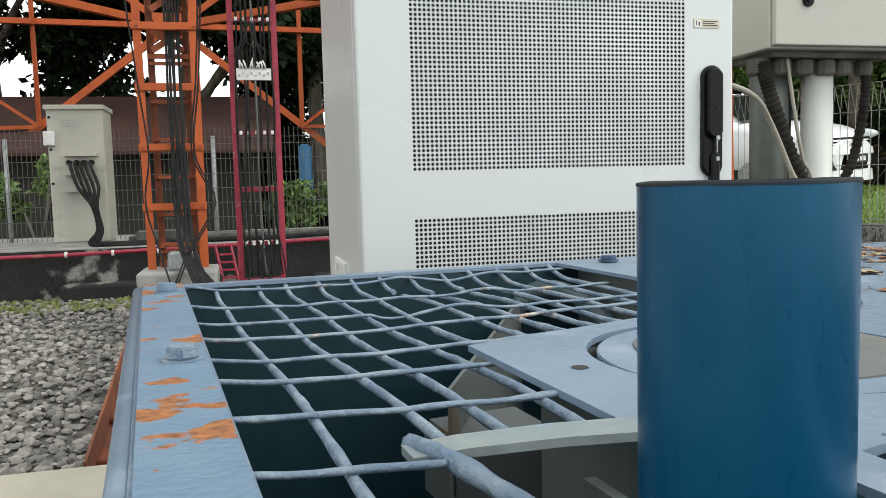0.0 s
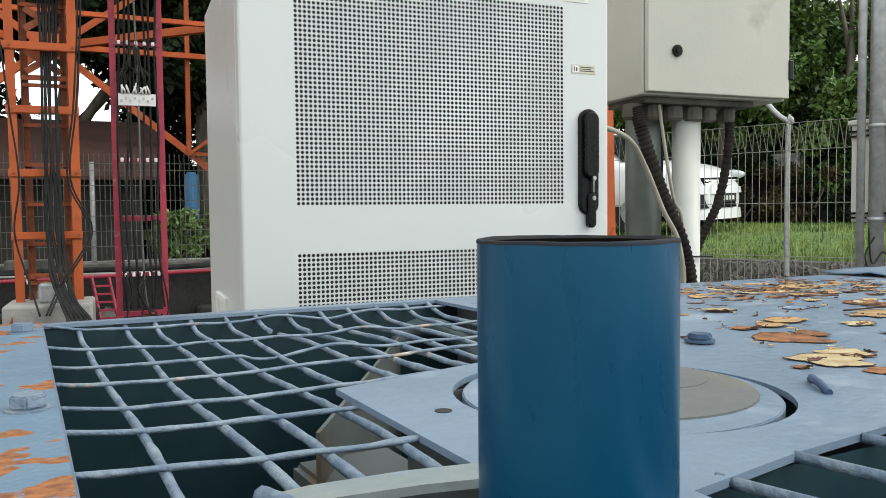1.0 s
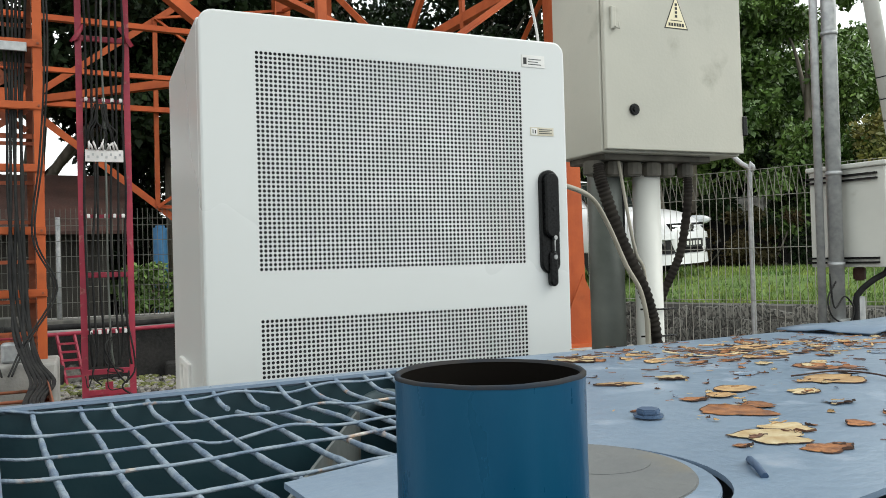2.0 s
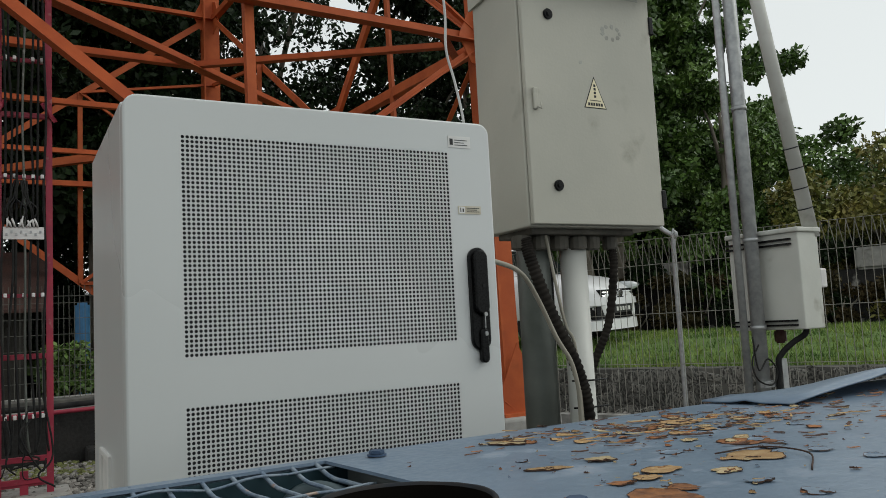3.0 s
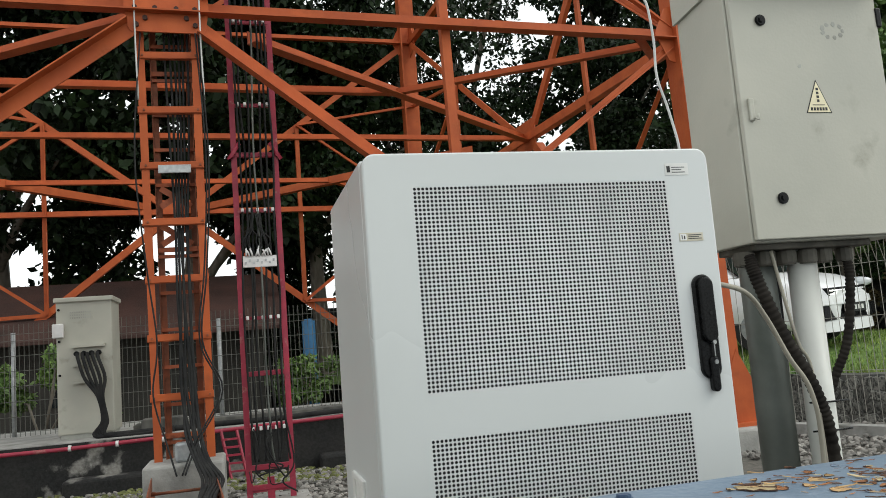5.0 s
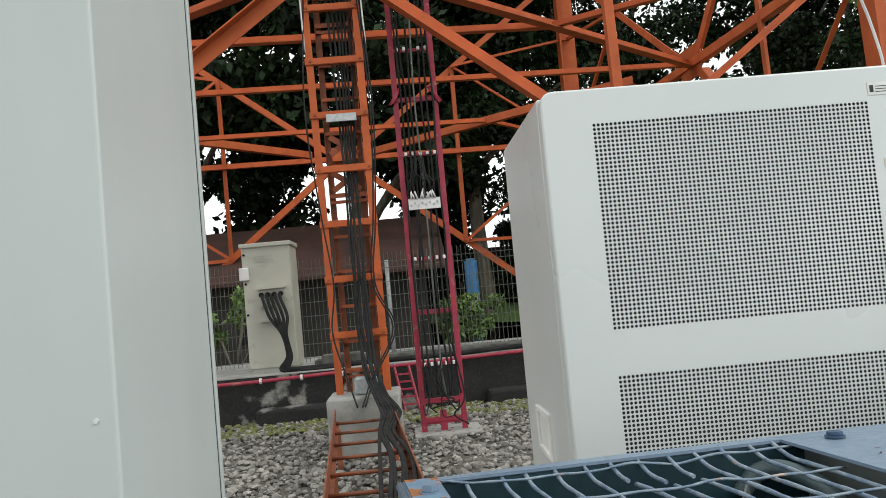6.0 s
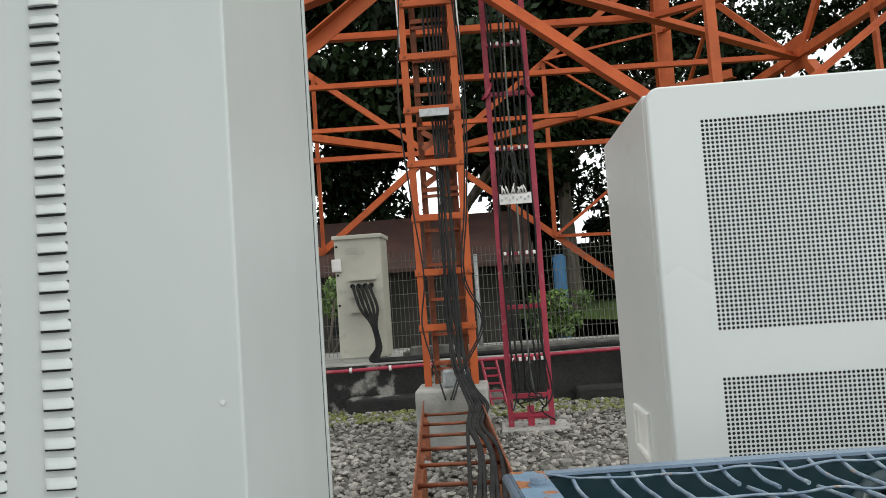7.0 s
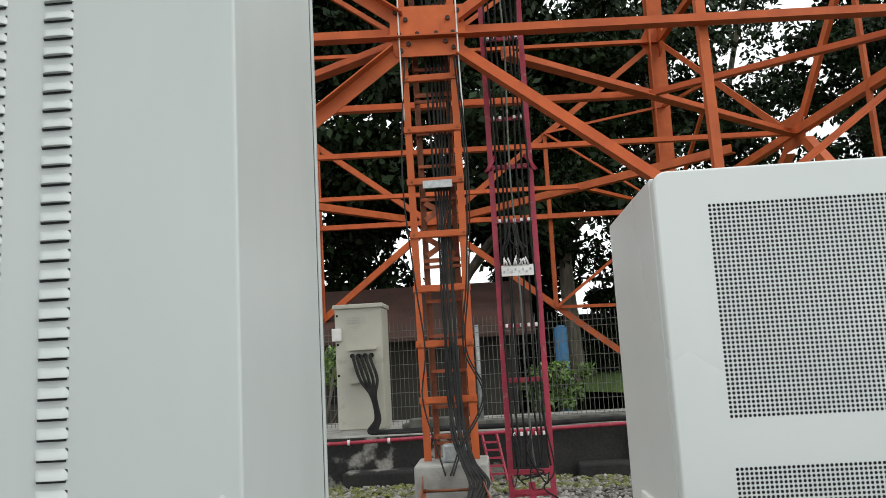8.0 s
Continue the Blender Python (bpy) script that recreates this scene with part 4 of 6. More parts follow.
    for x in (1.262, 1.33, 1.40, 1.47, 1.53, 1.60):
        bm = bmesh.new()
        disc(bm, (x, 1.99), 0.030 if x < 1.5 else 0.024, Z0 - 0.06, Z0 - 0.018, 12, bevel=0.004)
        part("cable_gland", bm, M_gland, t)
    return t


grey_box()


def upright(name, label, cat, x, y, r, z0, z1, material, n=24):
    ob = tagged(new(name), label, cat)
    bm = bmesh.new()
    tube(bm, [(x, y, z0), (x, y, z1)], r, n)
    part("tube", bm, material, ob)
    return ob


pole = upright("steel_post", "thick green-grey steel post carrying the electrical box", "post", 1.372, 2.09, 0.053, -0.05, 2.26, M_post, 32)
bm = bmesh.new()
box(bm, 1.267, 1.477, 1.985, 2.195, -0.04, 0.0)
part("base_plate", bm, M_post, pole)
pvc = upright("white_duct", "white plastic duct rising into the electrical box", "pipe", 1.474, 2.02, 0.0415, -0.05, 1.425, M_pvc, 32)
for z in (0.985, 0.905):
    bm = bmesh.new()
    tube(bm, [(1.40, 1.968, z), (1.47, 1.968, z - 0.003), (1.54, 1.98, z - 0.004)], 0.003, 6)
    part("tie", bm, M_dark, pvc, "black cable tie")


def hose(name, label, pts, r, material, ribbed=False, n=10, k=8):
    ob = tagged(new(name), label, "cable")
    line = bezier(pts, k)
    bm = bmesh.new()
    if ribbed:
        fine = bezier(pts, 40)
        radii = [r * (1.0 if (i // 2) % 2 else 0.86) for i in range(len(fine))]
        tube(bm, fine, r, n, radii=radii)
    else:
        tube(bm, line, r, n)
    part("sleeve", bm, material, ob)
    return ob


hose("corrugated_conduit", "dark corrugated conduit under the electrical box", [(1.262, 1.97, 1.41), (1.27, 1.95, 1.33), (1.315, 1.93, 1.18), (1.385, 1.92, 1.02), (1.425, 1.93, 0.85), (1.445, 1.95, 0.4), (1.45, 1.955, 0.0)], 0.0195, M_conduit, True)
hose("corrugated_conduit", "dark corrugated conduit beside the white duct", [(1.605, 1.99, 1.41), (1.60, 1.98, 1.32), (1.572, 1.99, 1.15), (1.525, 2.02, 1.02), (1.50, 2.07, 0.85), (1.49, 2.085, 0.4), (1.49, 2.085, 0.0)], 0.014, M_conduit, True)
hose("white_cable", "white cable leaving the cabinet and dropping below the box", [(0.88, 1.72, 1.345), (1.0, 1.74, 1.325), (1.12, 1.80, 1.30), (1.22, 1.87, 1.235), (1.30, 1.90, 1.12), (1.36, 1.905, 1.02), (1.375, 1.91, 0.85), (1.37, 1.95, 0.3), (1.37, 1.97, 0.0)], 0.0065, M_beige)
hose("white_cable", "thin white cable hanging from the box", [(1.33, 1.96, 1.42), (1.345, 1.94, 1.25), (1.36, 1.93, 1.15), (1.385, 1.92, 1.05), (1.39, 1.92, 0.6), (1.39, 1.95, 0.0)], 0.005, M_beige)
for dx in (0.0, 0.018, 0.034):
    hose("black_cable", "black power cable dropping from the electrical box", [(1.385 + dx * 0.6, 2.05, 1.42), (1.39 + dx * 0.6, 2.06, 1.2), (1.385 + dx * 0.5, 2.06, 0.9), (1.385 + dx * 0.5, 2.06, 0.0)], 0.009, M_cable)


# ---- louvred cabinet near the path ----
def louvred_cabinet():
    t = thing("louvred_cabinet", "pale grey steel cabinet with rows of pressed louvres", "cabinet")
    XR, YF, YB, Z0, Z1 = -0.512, 0.885, 1.302, 0.40, 2.35
    bm = bmesh.new()
    box(bm, -1.45, XR, YF, YB, Z0, Z1, 0.004, 3)
    part("body", bm, M_white2, t)
    bm = bmesh.new()
    box(bm, XR - 0.02, XR - 0.001, YB + 0.001, YB + 0.006, Z0, Z1)
    part("back_seam", bm, M_inner, t)
    bm = bmesh.new()
    box(bm, -1.45, XR + 0.002, YB + 0.006, YB + 0.02, Z0, Z1, 0.002)
    part("back_panel", bm, M_white2, t)
    # louvres: pressed hoods, shared mesh
    v, f = [], []
    w, hgt, out = 0.038, 0.0135, 0.007
    n = 10
    for i in range(n + 1):
        u = -1 + 2 * i / n
        e = math.sqrt(max(0.0, 1 - abs(u) ** 4))
        x = u * w / 2
        v += [(x, 0.0, hgt * 0.5), (x, -out * 0.55 * e, hgt * 0.2), (x, -out * e, -hgt * 0.32), (x, -out * e, -hgt * 0.40), (x, 0.0, -hgt * 0.40)]
    for i in range(n):
        for j in range(4):
            a = i * 5 + j
            f.append((a, a + 5, a + 6, a + 1))
    hood = bpy.data.meshes.new("louvre")
    hood.from_pydata(v, [], f)
    hood.materials.append(M_white2)
    hood.polygons.foreach_set("use_smooth", [True] * len(hood.polygons))
    slot = bpy.data.meshes.new("louvre_slot")
    slot.from_pydata([(-w / 2 * 0.92, -0.0008, -0.0082), (w / 2 * 0.92, -0.0008, -0.0082), (w / 2 * 0.92, -0.0008, -0.005), (-w / 2 * 0.92, -0.0008, -0.005)], [], [(0, 1, 2, 3)])
    slot.materials.append(M_inner)
    for x in (-0.731, -0.815, -0.9):
        for k in range(58):
            z = 0.62 + 0.0228 * k
            ob = new("louvre", hood)
            ob.location = (x, YF, z)
            ob.parent = t
            s = new("slot", slot)
            s.location = (0, 0, 0)
            s.parent = ob
    bm = bmesh.new()
    disc(bm, (-0.535, 1.135), 0.003, YF - 0.0015, YF + 0.001, 12, "y")
    part("screw", bm, M_white, t)
    return t


louvred_cabinet()
pad = tagged(new("cabinet_pad"), "pale concrete pad under the louvred cabinet", "slab", kind="structure")
bm = bmesh.new()
box(bm, -1.8, -0.26, 0.55, 2.28, -0.05, 0.40, 0.01)
part("pad_block", bm, M_slab, pad)


# ---- lattice tower ----
def lattice_tower():
    t = thing("lattice_tower", "tall four-legged orange lattice steel tower on concrete footings", "tower")
    TURN = 0.067
    ca, sa = math.cos(TURN), math.sin(TURN)
    feet = {"fr": (1, -1), "fl": (-1, -1), "br": (1, 1), "bl": (-1, 1)}

    def leg_at(k, z):
        """The middle of a leg at height z; the tower is turned a little and its faces lean in."""
        u, v = feet[k][0] * (5.13 if k[0] == "f" else 4.99), feet[k][1] * (4.812 - 0.03 * (z - 4.226))
        return Vector((-0.966 + ca * u - sa * v, 11.582 + sa * u + ca * v, z))

    Z1, Z2, Z3 = 4.226, 7.93, 11.4
    up = Vector((0, 0, 1))

    def member(a, b, w, name="brace", u=up, flip=1):
        bm = bmesh.new()
        angle_bar(bm, a, b, w, u, 0.012, flip)
        part(name, bm, M_orange, t)

    for k in feet:
        bm = bmesh.new()
        a, b = leg_at(k, 0.25), leg_at(k, Z3)
        w = 0.26 if k[0] == "f" else 0.34
        flat_bar(bm, a, b, w, 0.03, (1, 0, 0))
        flat_bar(bm, a + Vector((-w / 2 if k[1] == "r" else w / 2, 0, 0)), b + Vector((-w / 2 if k[1] == "r" else w / 2, 0, 0)), w, 0.03, (0, 1, 0))
        part("leg", bm, M_orange, t)
        bm = bmesh.new()
        x, y, _ = leg_at(k, 0.2)
        box(bm, x - 0.36, x + 0.36, y - 0.36, y + 0.36, -0.3, 0.22, 0.03)
        part("footing", bm, M_conc, t, "weathered concrete footing")
        # base plates and stiffeners
        bm = bmesh.new()
        box(bm, x - 0.25, x + 0.25, y - 0.25, y + 0.25, 0.22, 0.25)
        part("base_plate", bm, M_orange, t)
        for dx in (0.235, -0.235):
            bm = bmesh.new()
            bm.faces.new([bm.verts.new(v) for v in ((x, y - 0.15, 0.25), (x + dx, y - 0.15, 0.25), (x + dx, y - 0.15, 0.45), (x, y - 0.15, 0.95))])
            thicken(bm, (0, 0.012, 0))
            part("stiffener", bm, M_orange, t)
    faces = [("fl", "fr", (sa, -ca, 0), 0.5), ("bl", "br", (-sa, ca, 0), 0.5), ("fr", "br", (ca, sa, 0), 0.418), ("fl", "bl", (-ca, -sa, 0), 0.418)]
    mids = {}
    for p, q, nrm, share in faces:
        nv = Vector(nrm)
        w = 0.11
        A0, B0, A1, B1, A2, B2 = leg_at(p, 0.3), leg_at(q, 0.3), leg_at(p, Z1), leg_at(q, Z1), leg_at(p, Z2), leg_at(q, Z2)
        M1, M2 = A1.lerp(B1, share), A2.lerp(B2, share)
        mids[p + q] = M1
        member(A1, B1, 0.12, "horizontal")
        member(A2, B2, 0.12, "horizontal")
        off = nv * 0.02
        for leg0, leg2 in ((A0, A2), (B0, B2)):
            side = (leg0 - M1)
            side.z = 0
            side.normalize()
            member(M1 + side * 0.28 + up * -0.19 + off, leg0 + off, 0.13, "brace", nv.cross(side))
            member(M1 + side * 0.25 + up * 0.12 + off, leg2 + off, 0.12, "brace", nv.cross(side))
            # secondary members at the quarter points
            lowq = M1.lerp(leg0, 0.486)
            highq = M1.lerp(leg2, 0.486)
            member(lowq, highq, 0.085, "post", side)
            leg_mid = leg0.lerp(leg_at(p if leg0 is A0 else q, Z1), 0.5)
            member(lowq, leg_mid, 0.07, "strut")
            leg_up = leg_at(p if leg0 is A0 else q, Z1)
            member(lowq, leg_up, 0.06, "strut")
            member(highq, leg_up, 0.06, "strut")
            member(highq, leg_at(p if leg0 is A0 else q, (Z1 + Z2) / 2 + 0.4), 0.06, "strut")
            member(M2, leg_at(p if leg0 is A0 else q, Z3), 0.1, "brace", nv.cross(side))
        # middle gusset with bolts
        ax = (B1 - A1).normalized()
        g = new("gusset")
        g.parent = t
        bm = bmesh.new()
        pts = [(-0.33, 0.25), (0.33, 0.25), (0.34, 0.0), (0.315, -0.18), (0.29, -0.225), (-0.29, -0.225), (-0.315, -0.18), (-0.34, 0.0)]
        fr = [bm.verts.new(M1 + ax * x + up * z + nv * 0.045) for x, z in pts]
        bk = [bm.verts.new(M1 + ax * x + up * z + nv * 0.025) for x, z in pts]
        bm.faces.new(fr)
        bm.faces.new(bk[::-1])
        for k in range(8):
            bm.faces.new((fr[k], bk[k], bk[(k + 1) % 8], fr[(k + 1) % 8]))
        bmesh.ops.recalc_face_normals(bm, faces=bm.faces[:])
        part("plate", bm, M_orange, g)
        if abs(nrm[1]) > 0.5:
            for x, z in ((-0.28, 0.19), (-0.19, 0.12), (0.19, 0.12), (0.28, 0.19), (-0.25, -0.02), (-0.09, -0.02), (0.08, -0.02), (0.23, -0.02), (-0.24, -0.17), (-0.17, -0.11), (0.16, -0.10), (0.23, -0.16)):
                bm = bmesh.new()
                c = M1 + ax * x + up * z
                y = c.y + nv.y * 0.045
                disc(bm, (c.x, c.z), 0.022, min(y, y + nv.y * 0.025), max(y, y + nv.y * 0.025), 6, "y")
                part("bolt", bm, M_roof, g)
        # leg node gussets
        for P, sgn in ((A2, 1), (B2, -1), (A1, 1), (B1, -1)):
            bm = bmesh.new()
            pts = [(-0.12, 0.5), (0.22, 0.35), (0.36, 0.0), (0.22, -0.35), (-0.12, -0.5)]
            fr = [bm.verts.new(P + ax * x * sgn + up * z * 0.8 + nv * 0.03) for x, z in pts]
            bm.faces.new(fr)
            thicken(bm, nv * 0.015)
            part("node_plate", bm, M_orange, t)
    # plan bracing at the first level: diamond and ties
    F, B, R, L = mids["flfr"], mids["blbr"], mids["frbr"], mids["flbl"]
    for p, q in ((F, R), (R, B), (B, L), (L, F)):
        d = (q - p).normalized()
        member(p + d * 0.9, q, 0.13, "plan_brace")
    member(L, R, 0.09, "plan_tie")
    member(F.lerp(L, 0.5), F.lerp(R, 0.5), 0.10, "plan_tie")
    member(B.lerp(L, 0.5), B.lerp(R, 0.5), 0.09, "plan_tie")
    for c, p, q in (("fr", F, R), ("br", B, R), ("fl", F, L), ("bl", B, L)):
        corner = leg_at(c, Z1)
        e0, e1 = corner.lerp(p, 0.115), corner.lerp(q, 0.15)
        member(e0, e1, 0.09, "corner_tie")
        member(p.lerp(q, 0.5), (e0 + e1) / 2, 0.09, "plan_tie")
    return t


lattice_tower()


# ---- cable ladders ----
def ladder(name, label, x0, x1, y, z0, z1, rung_z, material, depth, width, rungs2=(), rail_name="rail"):
    t = thing(name, label, "cable ladder")
    for x in (x0, x1):
        bm = bmesh.new()
        s = 1 if x == x0 else -1
        box(bm, x - width / 2, x + width / 2, y - 0.006, y + 0.006, z0, z1)
        box(bm, x - width / 2 if s > 0 else x + width / 2 - 0.008, x - width / 2 + 0.008 if s > 0 else x + width / 2, y, y + depth, z0, z1)
        part(rail_name, bm, material, t)
    for z in rung_z:
        bm = bmesh.new()
        box(bm, x0, x1, y - 0.004, y + 0.03, z - 0.022, z + 0.022, 0.004, 1)
        part("rung", bm, material, t)
    for z in rungs2:
        bm = bmesh.new()
        tube(bm, [(x0, y + depth * 0.8, z), (x1, y + depth * 0.8, z)], 0.012, 6)
        part("tie_bar", bm, material, t)
    return t


def orange_ladder():
    t = thing("orange_ladder", "orange steel cable ladder carrying black feeder cables up the tower", "cable ladder")
    y = 6.80
    # front rails: angle sections that close in slightly at the foot
    for xa, xb, s in ((-0.838, -0.893, 1), (-0.436, -0.424, -1)):
        bm = bmesh.new()
        flat_bar(bm, (xa, y, 0.47), (xb, y, 6.4), 0.062, 0.007, (1, 0, 0))
        flat_bar(bm, (xa - s * 0.028, y + 0.035, 0.47), (xb - s * 0.028, y + 0.035, 6.4), 0.06, 0.007, (0, 1, 0))
        part("rail", bm, M_orange, t)
    # inner rails behind, rust red
    for xa, xb, s in ((-0.765, -0.80, 1), (-0.505, -0.495, -1)):
        bm = bmesh.new()
        flat_bar(bm, (xa, y + 0.17, 0.47), (xb, y + 0.17, 6.4), 0.05, 0.006, (1, 0, 0))
        flat_bar(bm, (xa - s * 0.022, y + 0.145, 0.47), (xb - s * 0.022, y + 0.145, 6.4), 0.05, 0.006, (0, 1, 0))
        part("inner_rail", bm, M_tray, t)
    for k in range(12):
        z = 0.97 + 0.475 * k
        bm = bmesh.new()
        box(bm, -0.885 - 0.004 * k, -0.395, y - 0.014, y - 0.007, z - 0.030, z + 0.030, 0.002, 1)
        box(bm, -0.885 - 0.004 * k, -0.395, y - 0.014, y + 0.03, z - 0.030, z - 0.024)
        part("rung", bm, M_orange, t)
        for x in (-0.855, -0.425):
            bm = bmesh.new()
            disc(bm, (x, z), 0.010, y - 0.024, y - 0.013, 6, "y")
            part("bolt", bm, M_tray, t)
    for k in range(19):
        z = 0.60 + 0.305 * k
        bm = bmesh.new()
        flat_bar(bm, (-0.80, y + 0.15, z), (-0.47, y + 0.15, z), 0.028, 0.02)
        if k % 5 == 0:
            flat_bar(bm, (-0.80, y + 0.13, z + 0.055), (-0.47, y + 0.13, z + 0.055), 0.04, 0.008)
        part("tie_bar", bm, M_ladder, t)
    for z in (2.30, 2.62):
        bm = bmesh.new()
        flat_bar(bm, (-0.76, y + 0.10, z - 0.08), (-0.52, y + 0.10, z + 0.08), 0.05, 0.008)
        flat_bar(bm, (-0.76, y + 0.11, z + 0.08), (-0.52, y + 0.11, z - 0.08), 0.05, 0.008)
        part("cross_plate", bm, M_ladder, t)
    return t


lad = orange_ladder()
bm = bmesh.new()
box(bm, -0.76, -0.5, 6.77, 6.79, 2.80, 2.87, 0.004)
part("clamp_bar", bm, M_zinc, lad, "pale metal clamp bar")
blk = tagged(new("ladder_footing"), "weathered concrete block under the orange cable ladder", "footing")
bm = bmesh.new()
box(bm, -0.93, -0.33, 6.50, 7.05, -0.05, 0.47, 0.02)
part("block", bm, M_conc, blk)
bm = bmesh.new()
box(bm, -0.70, -0.5, 6.62, 6.72, 0.47, 0.62, 0.02)
part("junction", bm, M_zinc, blk)

rng = random.Random(8)


def feeder(name, label, pts, r, material=None, group=""):
    ob = tagged(new(name), label, "cable", group)
    bm = bmesh.new()
    tube(bm, bezier(pts, 6), r, 7)
    part("sheath", bm, material or M_cable, ob)


for k in range(6):
    x = -0.675 + 0.034 * k + rng.uniform(-0.008, 0.008)
    w = lambda s=0.012: rng.uniform(-s, s)
    xb = -0.47 + 0.028 * k
    xc = -0.585 + 0.55 * (x + 0.59)
    bm = bmesh.new()
    line = bezier([(x + w(), 6.87, 6.3), (x + w(), 6.87, 4.6), (x + w(), 6.86, 3.4), (xc + w(0.015), 6.84, 2.4), (xc + w(0.02), 6.76, 1.7), (xc + w(0.025), 6.70, 1.1), (xc + 0.03 + w(0.02), 6.60, 0.72), (xc + 0.10, 6.36, 0.50), (xb, 6.05, 0.39), (xb + w(0.04), 5.3, 0.37), (xb + 0.05 + w(0.04), 4.4, 0.37), (xb + 0.10, 3.2, 0.36), (xb + 0.13, 2.35, 0.36)], 6)
    fat = 0.014 if k % 2 else 0.011
    ob = tagged(new("feeder_cable"), "black feeder cable running down the orange ladder and along the tray", "cable", "feeder cables on the orange ladder")
    tube(bm, line, fat, 7, radii=[(0.010 if q.z > 2.2 else fat if q.z < 1.1 else 0.010 + (fat - 0.010) * (2.2 - q.z) / 1.1) for q in line])
    part("sheath", bm, M_cable, ob)
for k in range(3):
    s = (-0.86, -0.42, -0.40)[k]
    feeder("slack_cable", "thin black cable hanging loose beside the orange ladder", [(s, 6.74, 4.0), (s + (-0.06 if k == 0 else 0.05), 6.62, 2.9), (s, 6.64, 2.0), (s + 0.06 * (1 if k == 0 else -1), 6.62, 1.4), (s + (0.02 if k == 0 else 0.08), 6.6, 1.0), (s + 0.12 * (1 if k == 0 else -1), 6.5, 0.62), (s + 0.2 * (1 if k == 0 else -1), 6.25, 0.42)], 0.007)
for s in (-0.895, -0.375):
    feeder("white_cable", "thin white cable strapped to the orange ladder", [(s, 6.69, 5.0), (s, 6.69, 4.0), (s + 0.01, 6.69, 3.4)], 0.007, M_cablew)


def cable_tray():
    t = thing("cable_tray", "orange steel cable tray lying low over the gravel", "cable tray")
    p0, p1 = Vector((-0.86, 6.48, 0.34)), Vector((-0.545, 2.32, 0.34))
    for off in (0.0, 0.46):
        bm = bmesh.new()
        a, b = p0 + Vector((off, 0, 0)), p1 + Vector((off, 0, 0))
        flat_bar(bm, a, b, 0.11, 0.008)
        flat_bar(bm, a + Vector((0.012 if off == 0 else -0.012, 0, -0.05)), b + Vector((0.012 if off == 0 else -0.012, 0, -0.05)), 0.008, 0.03)
        part("side_rail", bm, M_tray, t)
    for k in range(9):
        q = p0.lerp(p1, (k + 0.5) / 9)
        bm = bmesh.new()
        tube(bm, [q + Vector((0, 0, -0.03)), q + Vector((0.46, 0, -0.03))], 0.012, 6)
        part("rung", bm, M_tray, t)
    for k in (0.1, 0.5, 0.93):
        for off in (0.02, 0.44):
            q = p0.lerp(p1, k) + Vector((off, 0, 0))
            bm = bmesh.new()
            box(bm, q.x - 0.02, q.x + 0.02, q.y - 0.02, q.y + 0.02, -0.03, 0.29)
            part("stand", bm, M_tray, t)
    return t


cable_tray()

red = ladder("red_ladder", "crimson steel cable ladder with rows of white cable clamps", -0.150, 0.215, 7.2, 0.0, 6.2, [0.12, 0.29, 1.09, 3.05], M_red, 0.05, 0.05)
for z in (0.62, 1.575, 2.535, 3.51, 4.3, 4.9):
    bm = bmesh.new()
    box(bm, -0.15, 0.215, 7.19, 7.22, z - 0.015, z + 0.015)
    part("clamp_rung", bm, M_red, red)
    for k in range(5):
        if z > 3 and k == 2:
            continue
        bm = bmesh.new()
        x = -0.10 + 0.066 * k
        box(bm, x - 0.013, x + 0.013, 7.15, 7.20, z - 0.015, z + 0.019, 0.006)
        part("cable_clamp", bm, M_clamp, red, "white cable clamp")
for s in (-1, 1):
    bm = bmesh.new()
    x = -0.15 if s < 0 else 0.215
    tube(bm, [(x, 7.18, 3.05), (x + s * 0.05, 7.17, 3.00), (x - s * 0.05, 7.17, 3.15)], 0.02, 6)
    part("bracket", bm, M_red, red)
bm = bmesh.new()
box(bm, -0.14, 0.20, 7.21, 7.24, 0.08, 0.12)
box(bm, 0.0, 0.06, 7.20, 7.24, 0.0, 0.2)
part("foot_bar", bm, M_red, red)
bm = bmesh.new()
box(bm, -0.24, 0.36, 7.0, 7.5, -0.06, 0.02, 0.01)
part("foot_pad", bm, M_conc, red, "thin concrete foot pad")
# drooping connectors and ground bar
bar = tagged(new("ground_bar"), "white perforated bus bar with terminals on the red ladder", "bus bar")
bm = bmesh.new()
box(bm, -0.115, 0.175, 7.13, 7.15, 2.02, 2.12, 0.003)
part("bar_plate", bm, M_clamp, bar)
for k in range(8):
    bm = bmesh.new()
    x = -0.09 + 0.034 * k
    box(bm, x - 0.008, x + 0.008, 7.124, 7.131, 2.05 + 0.02 * (k % 2), 2.07 + 0.02 * (k % 2))
    part("terminal", bm, M_zinc, bar)
for k in range(9):
    x = -0.085 + 0.027 * k
    bend = rng.uniform(-0.05, 0.05)
    bm = bmesh.new()
    tube(bm, [(x, 7.13, 2.115), (x + bend * 0.4, 7.115, 2.15), (x + bend, 7.12, 2.17 + rng.uniform(0.0, 0.04))], 0.0085, 7)
    part("lug", bm, M_clamp, bar, "white sleeved cable lug")
    bm = bmesh.new()
    tube(bm, bezier([(x + bend, 7.12, 2.18), (x + bend * 1.6, 7.10, 2.26), (x * 0.5 + rng.uniform(-0.04, 0.04), 7.13, 2.36), (x * 0.4, 7.15, 2.5)], 5), 0.007, 6)
    part("lead", bm, M_cable, bar, "black earthing lead")
